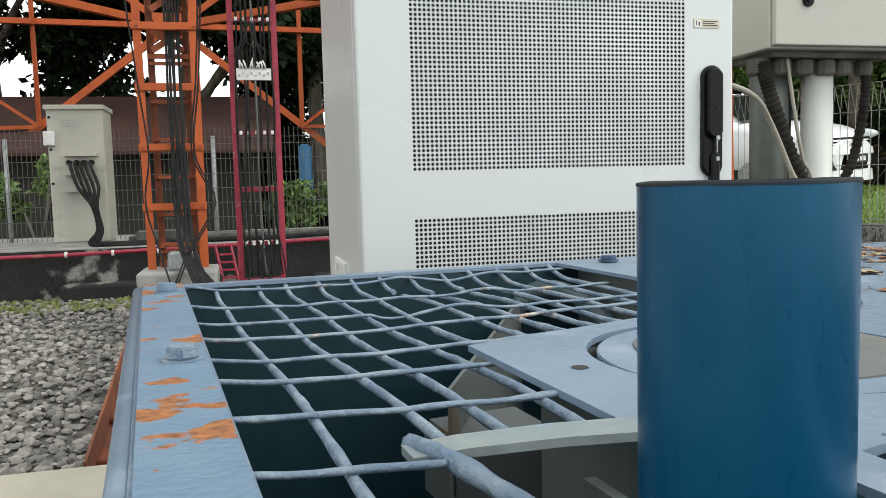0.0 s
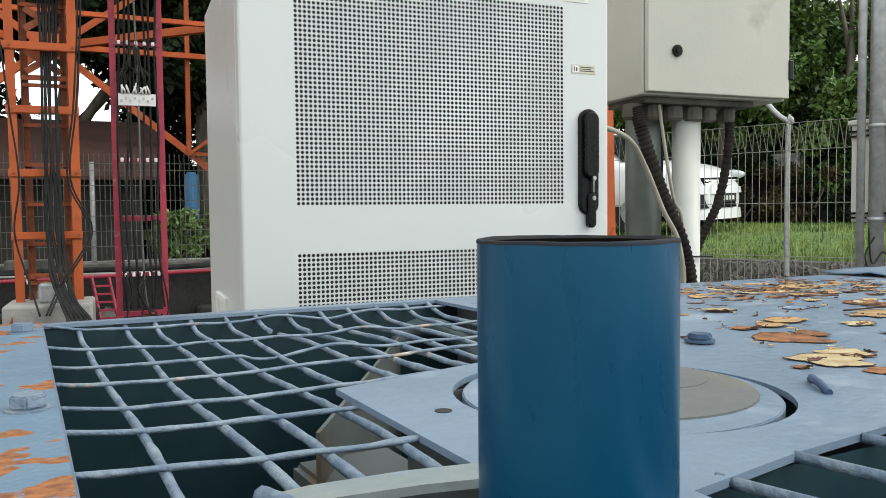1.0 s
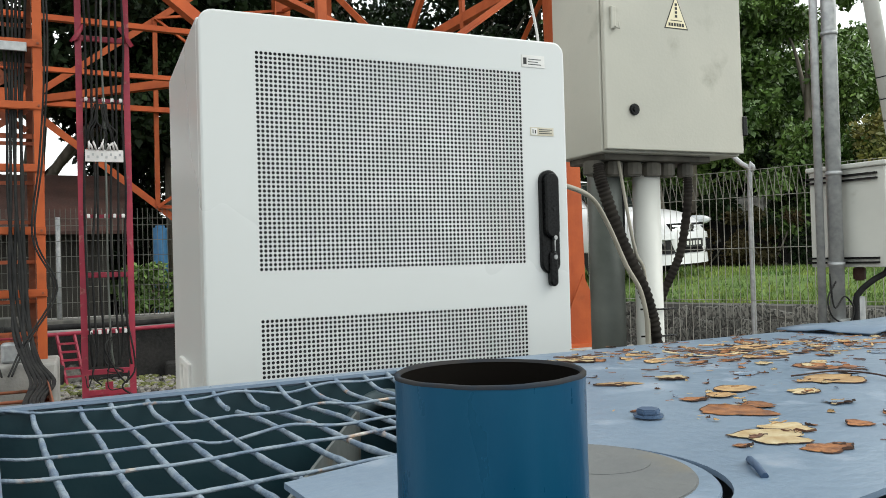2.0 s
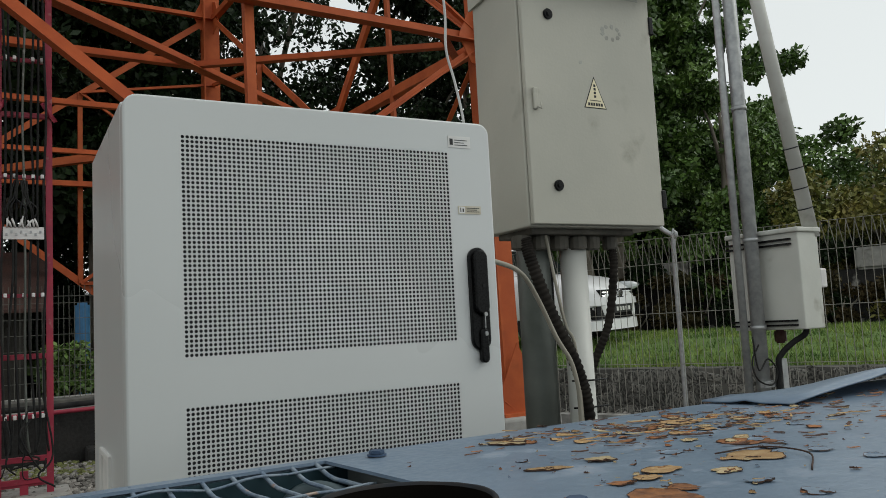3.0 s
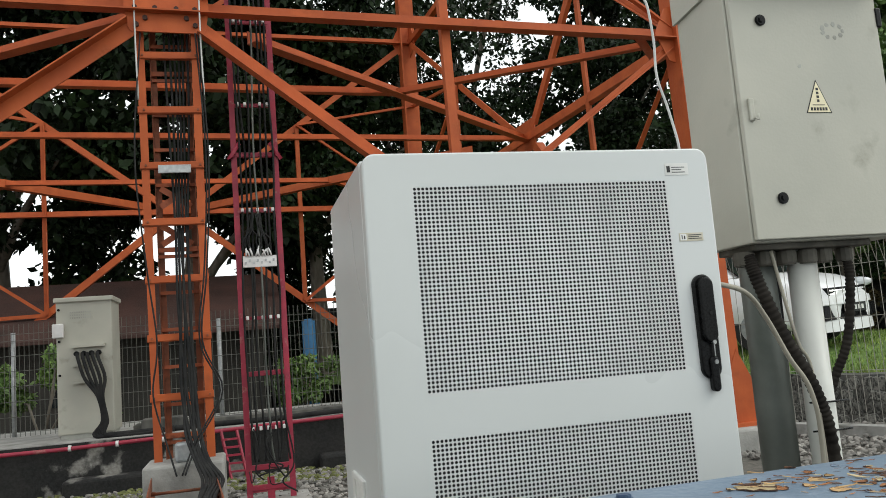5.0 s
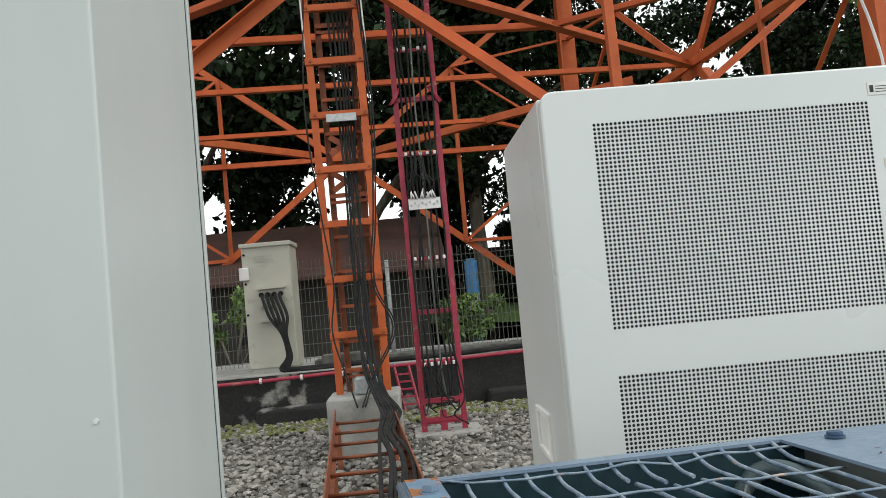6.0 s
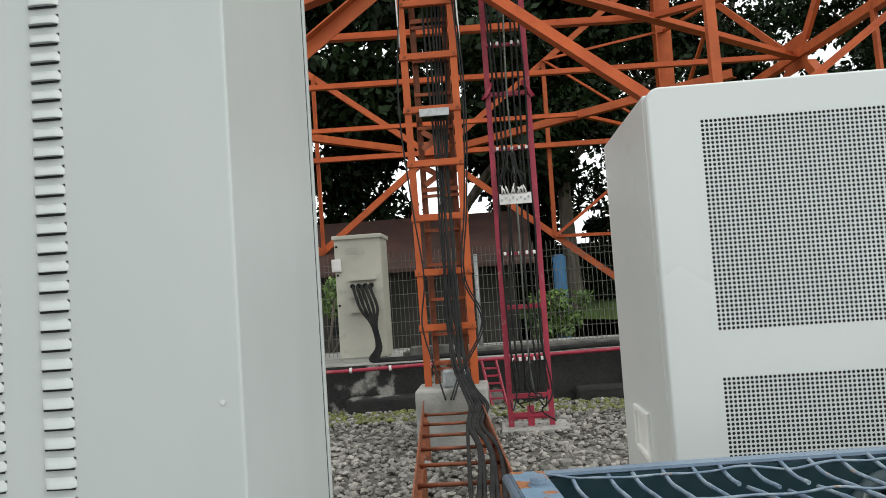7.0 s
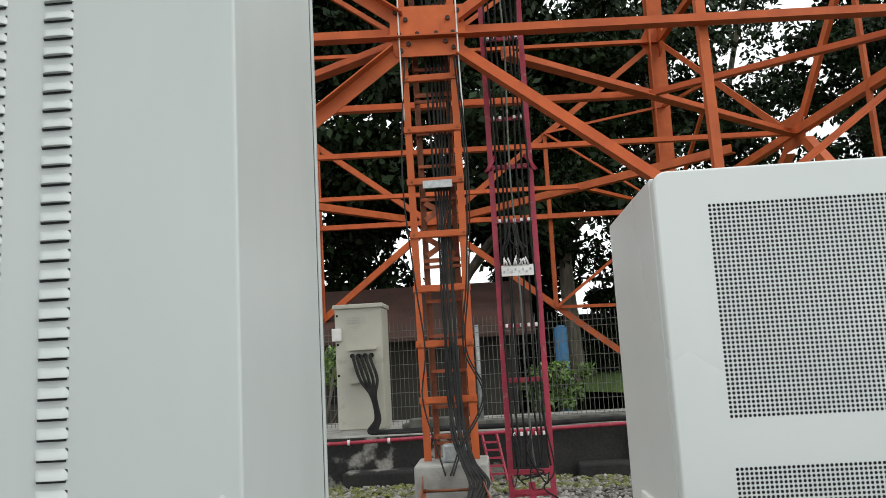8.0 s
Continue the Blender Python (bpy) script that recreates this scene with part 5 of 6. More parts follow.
for k in range(7):
    x = -0.11 + 0.048 * k
    feeder("feeder_cable", "black feeder cable clipped to the red ladder", [(x, 7.15, 6.1)] + [(x + rng.uniform(-0.02, 0.02), 7.15 + rng.uniform(-0.02, 0.02), 5.4 - 0.6 * j) for j in range(8)] + [(x + rng.uniform(-0.03, 0.03), 7.16, 0.55), (x + rng.uniform(-0.04, 0.04), 7.18, 0.34)], 0.0095, M_post if k == 3 else None, "feeder cables on the red ladder")


for k in range(7):
    x = rng.uniform(-0.12, 0.18)
    feeder("loose_cable", "loose black cable end tangled at the foot of the red ladder", [(x, 7.17, rng.uniform(0.5, 0.8)), (x + rng.uniform(-0.08, 0.08), 7.10, rng.uniform(0.3, 0.5)), (x + rng.uniform(-0.1, 0.1), 7.06 + rng.uniform(-0.05, 0.1), rng.uniform(0.15, 0.3)), (x + rng.uniform(-0.16, 0.16), 7.12, rng.uniform(0.05, 0.35))], rng.uniform(0.004, 0.008), None, "loose cables at the red ladder")


# ---- shelter cabinet on the slab ----
def shelter_cabinet():
    t = thing("equipment_cabinet", "grey-beige equipment cabinet on the slab with black cables leaving its face", "cabinet")
    X0, X1, YF, YB, Z0, Z1 = -2.09, -1.53, 9.3, 9.85, 0.52, 2.0
    bm = bmesh.new()
    box(bm, X0, X1, YF, YB, Z0 + 0.05, Z1, 0.01)
    part("body", bm, M_grey, t)
    bm = bmesh.new()
    box(bm, X0 - 0.02, X1 + 0.02, YF - 0.03, YB + 0.02, Z1 - 0.02, Z1 + 0.03, 0.008)
    part("roof", bm, M_grey, t)
    bm = bmesh.new()
    box(bm, X0 + 0.02, X1 - 0.02, YF + 0.02, YB - 0.02, Z0, Z0 + 0.05)
    part("plinth", bm, M_greyd, t)
    for z, w in ((1.50, 0.33), (1.30, 0.2), (1.12, 0.25)):
        bm = bmesh.new()
        box(bm, -1.93, -1.93 + w, YF - 0.07, YF, z - 0.015, z + 0.015)
        part("hood", bm, M_grey, t)
    for k in range(4):
        bm = bmesh.new()
        disc(bm, (-1.89 + 0.075 * k, 1.42), 0.028, YF - 0.03, YF, 12, "y")
        part("port", bm, M_dark, t)
    bm = bmesh.new()
    box(bm, X0 - 0.03, X0 + 0.08, YF - 0.06, YF, 1.6, 1.75, 0.01)
    part("side_box", bm, M_clamp, t)
    bm = bmesh.new()
    for j in range(3):
        for k in range(10):
            box(bm, -1.95 + 0.022 * k, -1.937 + 0.022 * k, YF - 0.004, YF + 0.001, 1.80 + 0.03 * j, 1.815 + 0.03 * j)
    part("vent_slots", bm, M_greyd, t)
    for z in (1.2, 1.56, 1.9):
        bm = bmesh.new()
        disc(bm, (X0 + 0.03, z), 0.014, YF - 0.012, YF, 10, "y")
        part("lock", bm, M_dark, t)
    return t


shelter_cabinet()
for k in range(5):
    x = -1.88 + 0.05 * k
    feeder("cabinet_cable", "black cable curving out of the equipment cabinet", [(x, 9.27, 1.42), (x + 0.02, 9.2, 1.36), (x + 0.09, 9.15, 1.15), (-1.66 + 0.012 * k, 9.12, 0.95), (-1.62 + 0.012 * k, 9.12, 0.7), (-1.70 + 0.03 * k, 9.1, 0.55), (-1.4 + 0.05 * k, 9.06, 0.53), (-0.9, 9.06, 0.53 + 0.01 * k)], 0.018, None, "cables of the equipment cabinet")
ch = tagged(new("concrete_channel"), "grey concrete cable channel cover lying on the slab", "channel")
bm = bmesh.new()
box(bm, -1.35, 3.3, 9.35, 9.65, 0.52, 0.60, 0.01)
box(bm, -1.25, -0.8, 9.2, 9.5, 0.52, 0.66, 0.01)
part("cover", bm, M_wall, ch)
hose("cable_bundle", "black cables lying along the slab", [(-1.6, 9.08, 0.545), (-0.6, 9.12, 0.55), (0.2, 9.1, 0.55), (0.9, 9.15, 0.56), (1.6, 9.1, 0.56)], 0.03, M_cable)
st = tagged(new("broken_step"), "small crimson and rusty metal step against the slab", "step")
bm = bmesh.new()
for k in range(2):
    flat_bar(bm, (-0.33 + 0.16 * k, 8.7, 0.0), (-0.42 + 0.16 * k, 8.88, 0.48), 0.03, 0.02)
for k in range(5):
    flat_bar(bm, (-0.35 - 0.014 * k, 8.72 + 0.03 * k, 0.08 + 0.08 * k), (-0.18 - 0.014 * k, 8.72 + 0.03 * k, 0.08 + 0.08 * k), 0.02, 0.02)
part("step_frame", bm, M_red, st)


# ---- fences ----
def fence(name, label, a, b, z0, h, post_every, arm=True, pitch=0.055, zig=True, first=0.0):
    fold = 0.27 if zig else 0.12
    t = thing(name, label, "fence")
    a, b = Vector((*a, 0)), Vector((*b, 0))
    d = (b - a)
    length = d.length
    d.normalize()
    nrm = Vector((d.y, -d.x, 0))
    bm = bmesh.new()
    n = int(length / pitch)
    r = 0.0039
    v, f = [], []

    def wire(p, q, rr):
        dd = (q - p).normalized()
        s, u, _ = basis(dd)
        k = len(v)
        for e in (p, q):
            for c in range(3):
                an = 2.094 * c
                v.append(e + (s * math.cos(an) + u * math.sin(an)) * rr)
        for c in range(3):
            f.append((k + c, k + (c + 1) % 3, k + 3 + (c + 1) % 3, k + 3 + c))

    for i in range(n + 1):
        p = a + d * (i * pitch)
        wire(p + Vector((0, 0, z0)), p + Vector((0, 0, z0 + h - fold)), r)
        peak = p + d * pitch * 0.5 + nrm * 0.05 + Vector((0, 0, z0 + h))
        if zig:
            wire(p + Vector((0, 0, z0 + h - fold)), peak, r)
            wire(peak, p + d * pitch + Vector((0, 0, z0 + h - fold)), r)
        else:
            wire(p + Vector((0, 0, z0 + h - fold)), p + Vector((0, 0, z0 + h)), r)
    for k in range(12):
        z = 0.07 + (0.54 if zig else 0.18) * k
        if z < h - fold - 0.05:
            wire(a + Vector((0, 0, z0 + z)), b + Vector((0, 0, z0 + z)), r)
    wire(a + Vector((0, 0, z0 + h - fold)), b + Vector((0, 0, z0 + h - fold)), r)
    if zig:
        top = nrm * 0.05 + Vector((0, 0, z0 + h))
        wire(a + top, b + top, r * 0.8)
    tagged(raw("wire_mesh", v, f, M_fence if arm else M_fencedk, t), kind="stuff")
    s = first
    while s <= length + 0.01:
        p = a + d * s - nrm * 0.04
        bm = bmesh.new()
        pts = [p + Vector((0, 0, z0 - 0.2)), p + Vector((0, 0, z0 + h - 0.1))]
        if arm:
            pts += [p + Vector((0, 0, z0 + h)) + d * 0.03, p + Vector((0, 0, z0 + h + 0.12)) + d * -0.12, p + Vector((0, 0, z0 + h + 0.42)) - d * 0.36]
        tube(bm, bezier(pts, 5) if arm else pts, 0.026, 10)
        part("post", bm, M_zinc, t)
        s += post_every
    return t


fence("wire_fence", "galvanised welded wire fence with zigzag rolled top beside the grass", (4.4, 9.82), (8.6, 1.2), 0.02, 1.95, 3.0, True, 0.074, True, 0.97)
fence("wire_fence", "galvanised welded wire fence behind the equipment slab", (-10, 11.2), (4.4, 9.82), 0.50, 1.35, 2.4, False, 0.056, False)
kb = tagged(new("fence_kerb"), "low concrete kerb at the foot of the fence", "kerb", kind="structure")
bm = bmesh.new()
flat_bar(bm, (4.2, 10.0, 0.02), (8.6, 0.98, 0.02), 0.16, 0.16)
part("kerb_block", bm, M_conc, kb)

# ---- grass bank behind the fence ----
FD = Vector((0.438, -0.899, 0)).normalized()
FN = Vector((0.899, 0.438, 0)).normalized()


def bank(s, w, z):
    return Vector((5.0, 8.6, 0)) + FD * s + FN * w + Vector((0, 0, z))


wl = tagged(new("retaining_wall"), "dark weathered stone retaining wall below the grass", "wall", kind="structure")
bm = bmesh.new()
vs = []
for w, z in ((0.75, -0.1), (0.85, 0.52), (1.05, 0.53), (1.05, -0.1)):
    vs.append((bm.verts.new(bank(-4, w, z)), bm.verts.new(bank(16, w, z))))
for k in range(4):
    A, B = vs[k], vs[(k + 1) % 4]
    bm.faces.new((A[0], A[1], B[1], B[0]))
bm.faces.new([q[0] for q in vs])
bm.faces.new([q[1] for q in vs][::-1])
bmesh.ops.recalc_face_normals(bm, faces=bm.faces[:])
part("wall_face", bm, M_wall, wl)


def lawn_height(w):
    return 0.50 + 0.30 * min(1, max(0, (w - 1.0) / 2.2))


bm = bmesh.new()
ws = [1.02, 1.3, 2, 3, 4, 5.5, 8, 14, 60]
ss = [-60, -12, -8] + [-4 + k for k in range(21)] + [22, 60]
g = [[bm.verts.new(bank(s, w, lawn_height(w) + 0.03 * noise.noise((s * 0.7, w * 0.7, 0)))) for s in ss] for w in ws]
for j in range(len(ws) - 1):
    for i in range(len(ss) - 1):
        bm.faces.new((g[j][i], g[j][i + 1], g[j + 1][i + 1], g[j + 1][i])).smooth = True
tagged(part("lawn", bm, M_turf), "sloping green lawn above the retaining wall", "lawn", kind="structure")


def grass():
    rng = np.random.default_rng(5)
    n = 26000
    v, f = [], []
    for i in range(n):
        s, w = rng.uniform(-3.5, 11), 1.0 + 6.5 * rng.uniform() ** 1.6
        p = bank(s, w, lawn_height(w) - 0.01)
        h = rng.uniform(0.04, 0.10) * (1.4 if w < 1.3 else 1)
        a = rng.uniform(0, 6.28)
        c, sn = math.cos(a), math.sin(a)
        wd = 0.010
        lx, ly = rng.uniform(-0.05, 0.05), rng.uniform(-0.05, 0.05)
        k = len(v)
        v += [(p.x - c * wd, p.y - sn * wd, p.z), (p.x + c * wd, p.y + sn * wd, p.z), (p.x + lx, p.y + ly, p.z + h)]
        f.append((k, k + 1, k + 2))
    ob = raw("grass", v, f, M_grass)
    tagged(ob, "short green grass blades on the bank", "grass", kind="stuff")


grass()
bw = tagged(new("concrete_wall"), "pale weathered concrete blocks on an added near-black backing beyond the lawn", "wall", kind="structure")
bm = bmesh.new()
# Near-black backing added in place of dark hedge; it carries the pale blocks
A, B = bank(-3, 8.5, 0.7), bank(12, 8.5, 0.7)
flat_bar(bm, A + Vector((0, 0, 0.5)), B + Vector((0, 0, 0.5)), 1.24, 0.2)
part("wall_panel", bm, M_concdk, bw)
for k, (s0, ln, w0, z0) in enumerate(((-1.4, 1.5, 8.5, 2.02), (3.2, 1.2, 8.5, 2.0), (5.4, 1.4, 8.5, 2.0))):
    bm = bmesh.new()
    q = bank(s0, w0, z0)
    flat_bar(bm, q, q + FD * ln, 0.42, 0.35)
    bmesh.ops.bevel(bm, geom=bm.edges[:], offset=0.05, segments=2, affect="EDGES")
    part("wall_block", bm, M_conc, bw, "pale weathered concrete block")


# ---- parked car ----
def parked_car():
    t = thing("parked_car", "white parked car with black grille standing on the lawn", "car")
    # stations: place along the car, lowest and highest point, half width, how far the roof draws in
    sec = [(-2.2, 0.55, 0.98, 0.74, 0.86), (-2.1, 0.45, 1.05, 0.82, 0.86), (-1.2, 0.36, 1.62, 0.86, 0.72), (-0.2, 0.36, 1.68, 0.86, 0.72), (0.5, 0.36, 1.55, 0.86, 0.72)]
    for k in range(13):
        u = k / 12
        x = 1.12 + 1.31 * (1 - (1 - u) ** 1.6)
        e = max(0.0, (x - 1.25) / 1.185)
        sec.append((x, 0.30 - 0.09 * u + 0.10 * e ** 8, 1.10 - 0.16 * e - 0.20 * e ** 4, 0.86 * (1 - 0.56 * e ** 3.4), 0.86))
    bm = bmesh.new()
    rings = []
    for x, zl, zh, hw, draw in sec:
        zm = min(0.98, zl + (zh - zl) * 0.80)
        top = hw * draw
        prof = [(-hw * 0.9, zl), (-hw, zl + 0.12), (-hw * 1.01, (zl + zm) / 2), (-hw, zm), (-top, zh - 0.05), (-top * 0.82, zh - 0.012), (-top * 0.45, zh), (0, zh + 0.006)]
        prof += [(-y, z) for y, z in reversed(prof[:-1])]
        rings.append([bm.verts.new((x, y, z)) for y, z in prof])
    n = len(rings[0])
    for a, b in zip(rings, rings[1:]):
        for k in range(n):
            bm.faces.new((a[k], a[(k + 1) % n], b[(k + 1) % n], b[k])).smooth = True
    bm.faces.new(rings[0])
    bm.faces.new(rings[-1][::-1])
    bmesh.ops.recalc_face_normals(bm, faces=bm.faces[:])
    part("body", bm, M_car, t)
    bm = bmesh.new()
    for s in (-1, 1):
        vs = [bm.verts.new(v) for v in ((0.95, s * 0.862, 1.06), (0.45, s * 0.72, 1.5), (-1.1, s * 0.72, 1.56), (-1.9, s * 0.85, 1.1))]
        bm.faces.new(vs)
    thicken(bm, (0, 0, 0.004))
    part("side_glass", bm, M_glass, t)
    bm = bmesh.new()
    bm.faces.new([bm.verts.new(v) for v in ((1.16, -0.68, 1.10), (1.16, 0.68, 1.10), (0.55, 0.58, 1.535), (0.55, -0.58, 1.535))])
    thicken(bm, (0.012, 0, 0.012))
    part("windscreen", bm, M_glass, t)
    def bow(bm, x, half, z0, z1, depth, back=0.13, inset=0.0):
        """A strip that follows the rounded nose: furthest forward in the middle."""
        cols = []
        for k in range(13):
            y = half * (k / 6 - 1)
            f = x - back * (abs(y) / 0.7) ** 2.4
            cols.append([bm.verts.new((f - d, y * (1 - inset * (z == z1)), z)) for d, z in ((0, z0), (0.012, z1), (depth, z1), (depth, z0))])
        for a, b in zip(cols, cols[1:]):
            for q in range(4):
                bm.faces.new((a[q], a[(q + 1) % 4], b[(q + 1) % 4], b[q]))
        bm.faces.new(cols[0])
        bm.faces.new(cols[-1][::-1])
        bmesh.ops.recalc_face_normals(bm, faces=bm.faces[:])
        return bm

    part("grille", bow(bmesh.new(), 2.432, 0.44, 0.665, 0.795, 0.1), M_dark, t)
    for z in (0.695, 0.745):
        part("grille_bar", bow(bmesh.new(), 2.44, 0.42, z, z + 0.018, 0.03), M_chrome, t)
    bm = bmesh.new()
    disc(bm, (0, 0.735), 0.055, 0, 0.02, 20, "x", 0.004)
    bmesh.ops.translate(bm, vec=(2.435, 0, 0), verts=bm.verts[:])
    part("badge", bm, M_chrome, t)
    part("lower_intake", bow(bmesh.new(), 2.455, 0.56, 0.36, 0.555, 0.1, 0.15, 0.06), M_dark, t)
    part("bumper", bow(bmesh.new(), 2.49, 0.72, 0.20, 0.345, 0.2, 0.22), M_car, t)
    part("bumper_bar", bow(bmesh.new(), 2.475, 0.66, 0.565, 0.655, 0.15, 0.19), M_car, t)
    bm = bmesh.new()
    box(bm, 2.462, 2.475, -0.24, 0.24, 0.44, 0.56)
    part("plate", bm, M_ink, t, "dark plate")
    bm = bmesh.new()
    for k in range(5):
        box(bm, 2.475, 2.478, -0.19 + 0.08 * k, -0.14 + 0.08 * k, 0.47, 0.53)
    part("plate_bars", bm, M_label, t)
    for s in (-1, 1):
        bm = bmesh.new()
        tmp = bmesh.new()
        bmesh.ops.create_uvsphere(tmp, u_segments=16, v_segments=8, radius=1)
        merge(bm, tmp, Matrix.Translation((2.16, s * 0.62, 0.835)) @ Matrix.Rotation(radians(-42 * s), 4, "Z") @ Matrix.Rotation(radians(14), 4, "Y") @ Matrix.Diagonal((0.09, 0.22, 0.075, 1)))
        part("headlight", bm, M_lamp, t)
        bm = bmesh.new()
        tmp = bmesh.new()
        bmesh.ops.create_cube(tmp, size=1)
        bmesh.ops.bevel(tmp, geom=tmp.edges[:], offset=0.2, segments=2, affect="EDGES")
        merge(bm, tmp, Matrix.Translation((2.31, s * 0.665, 0.46)) @ Matrix.Rotation(radians(38 * s), 4, "Z") @ Matrix.Diagonal((0.10, 0.12, 0.17, 1)))
        part("fog_lamp", bm, M_dark, t)
        bm = bmesh.new()
        box(bm, 0.75, 0.9, s * 0.9 - 0.08, s * 0.9 + 0.08, 1.02, 1.16, 0.03)
        part("mirror", bm, M_car, t)
        for x in (1.42, -1.4):
            w = new("wheel")
            w.parent = t
            for nm, rr, hh, mm in (("tyre", 0.33, 0.2, M_tyre), ("rim", 0.21, 0.21, M_zinc)):
                bm = bmesh.new()
                disc(bm, (x, 0.33), rr, s * 0.76 - hh / 2, s * 0.76 + hh / 2, 28, "y", 0.02)
                part(nm, bm, mm, w)
    t.matrix_basis = pose(7.28, 11.55, 0.78, 2, 0, -73)
    return t


parked_car()


# ---- poles and meter box inside the fence ----
pm = thing("meter_pole", "grey steel pole with a grey meter box strapped to it", "pole")
bm = bmesh.new()
tube(bm, [(4.045, 3.487, -0.05), (4.045, 3.487, 5.2)], 0.043, 20)
part("pole_tube", bm, M_zinc, pm)
for z in (1.60, 1.05, 2.45):
    bm = bmesh.new()
    tube(bm, [(4.045, 3.487, z - 0.012), (4.045, 3.487, z + 0.012)], 0.049, 20)
    part("strap", bm, M_zinc, pm)
bm = bmesh.new()
box(bm, 4.0, 4.2, 3.44, 3.47, 0.68, 0.72)
box(bm, 4.15, 4.2, 3.42, 3.47, 0.3, 0.85)
part("bracket", bm, M_zinc, pm)
cd = upright("conduit_pipe", "thin galvanised conduit beside the steel pole", "pipe", 3.97, 3.533, 0.024, -0.02, 5.2, M_zinc, 14)
mb = thing("meter_box", "pale grey-green steel meter box strapped to the steel pole", "electrical box")
bm = bmesh.new()
box(bm, -0.215, 0.275, 0.07, 0.29, 1.03, 1.63, 0.008)
part("body", bm, M_meter, mb)
bm = bmesh.new()
box(bm, -0.23, 0.29, 0.05, 0.31, 1.625, 1.655, 0.008)
part("lid", bm, M_meter, mb)
for z in (1.585, 1.555, 1.085, 1.058):
    bm = bmesh.new()
    box(bm, -0.225, 0.23, 0.048, 0.071, z - 0.006, z + 0.006)
    part("strap_bar", bm, M_dark, mb)
bm = bmesh.new()
box(bm, 0.21, 0.275, 0.285, 0.36, 1.28, 1.40, 0.01)
part("side_socket", bm, M_clamp, mb)
bm = bmesh.new()
disc(bm, (0.03, 0.18), 0.036, 0.945, 1.03, 14, bevel=0.01)
part("gland", bm, M_roof, mb, "rusty brown cable gland")
bm = bmesh.new()
tube(bm, bezier([(0.2, 0.2, 1.06), (0.2, 0.18, 1.0), (0.14, 0.14, 0.95), (0.08, 0.10, 0.88), (0.07, 0.07, 0.8), (0.07, 0.06, 0.4), (0.07, 0.06, 0.0)]), 0.018, 8)
part("cable", bm, M_cable, mb)
mb.matrix_basis = pose(4.045, 3.487, 0, 0, 0, -84)
hose("meter_wire", "thin black wire tangled at the pole", [(3.93, 3.4, 0.95), (3.86, 3.4, 0.85), (3.9, 3.4, 0.74), (4.05, 3.42, 0.70), (4.1, 3.42, 0.78), (4.0, 3.40, 0.86), (3.9, 3.39, 0.80), (3.88, 3.40, 1.0)], 0.005, M_cable)
lp = tagged(new("leaning_pole"), "leaning pale conduit mast with bands rising from the meter box", "pole")
foot, head = Vector((4.36, 3.28, 1.60)), Vector((3.83, 3.28, 4.14))
bm = bmesh.new()
tube(bm, [foot, head], 0.05, 16, radii=[0.046, 0.038])
part("shaft", bm, M_pvc, lp)
for k in range(4):
    bm = bmesh.new()
    q = foot.lerp(head, 0.07 + 0.05 * k)
    tube(bm, [q, q + Vector((-0.002, 0, 0.007))], 0.0465, 16)
    part("band", bm, M_inner, lp)


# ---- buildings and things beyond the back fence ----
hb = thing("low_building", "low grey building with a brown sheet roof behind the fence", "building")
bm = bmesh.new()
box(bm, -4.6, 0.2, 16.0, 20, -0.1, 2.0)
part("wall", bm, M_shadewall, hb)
bm = bmesh.new()
vs = [bm.verts.new(v) for v in ((-5.0, 15.4, 1.75), (0.6, 15.4, 1.75), (0.6, 18, 3.0), (-5.0, 18, 3.0))]
bm.faces.new(vs)
thicken(bm, (0, 0, 0.06))
part("roof", bm, M_roof, hb)
bm = bmesh.new()
box(bm, -3.6, -2.7, 15.96, 16.0, 0.6, 1.5)
part("window", bm, M_glass, hb)
hb = thing("tiled_house", "small house with an orange tiled roof beyond the trees", "house")
bm = bmesh.new()
box(bm, -14, -8, 22, 27, -0.1, 2.6)
part("wall", bm, M_plaster, hb)
bm = bmesh.new()
vs = [bm.verts.new(v) for v in ((-14.5, 21.3, 2.4), (-6.8, 21.3, 2.4), (-6.8, 24.5, 4.3), (-14.5, 24.5, 4.3))]
bm.faces.new(vs)
thicken(bm, (0, 0, 0.08))
part("roof", bm, M_roofo, hb)
tk = thing("blue_tank", "small blue painted tank behind the fence", "tank")
bm = bmesh.new()
disc(bm, (1.0, 14.6), 0.12, -0.05, 1.85, 20, bevel=0.04)
part("shell", bm, M_bluebox, tk)
ep = tagged(new("dirt_lane"), "bare earth lane beyond the fence", "lane", kind="structure")
bm = bmesh.new()
bm.faces.new([bm.verts.new(v) for v in ((-14, 12.4, 0.02), (3.5, 12.4, 0.02), (4.2, 15.6, 0.03), (-14, 15.6, 0.03))])
part("lane_surface", bm, M_earth, ep)


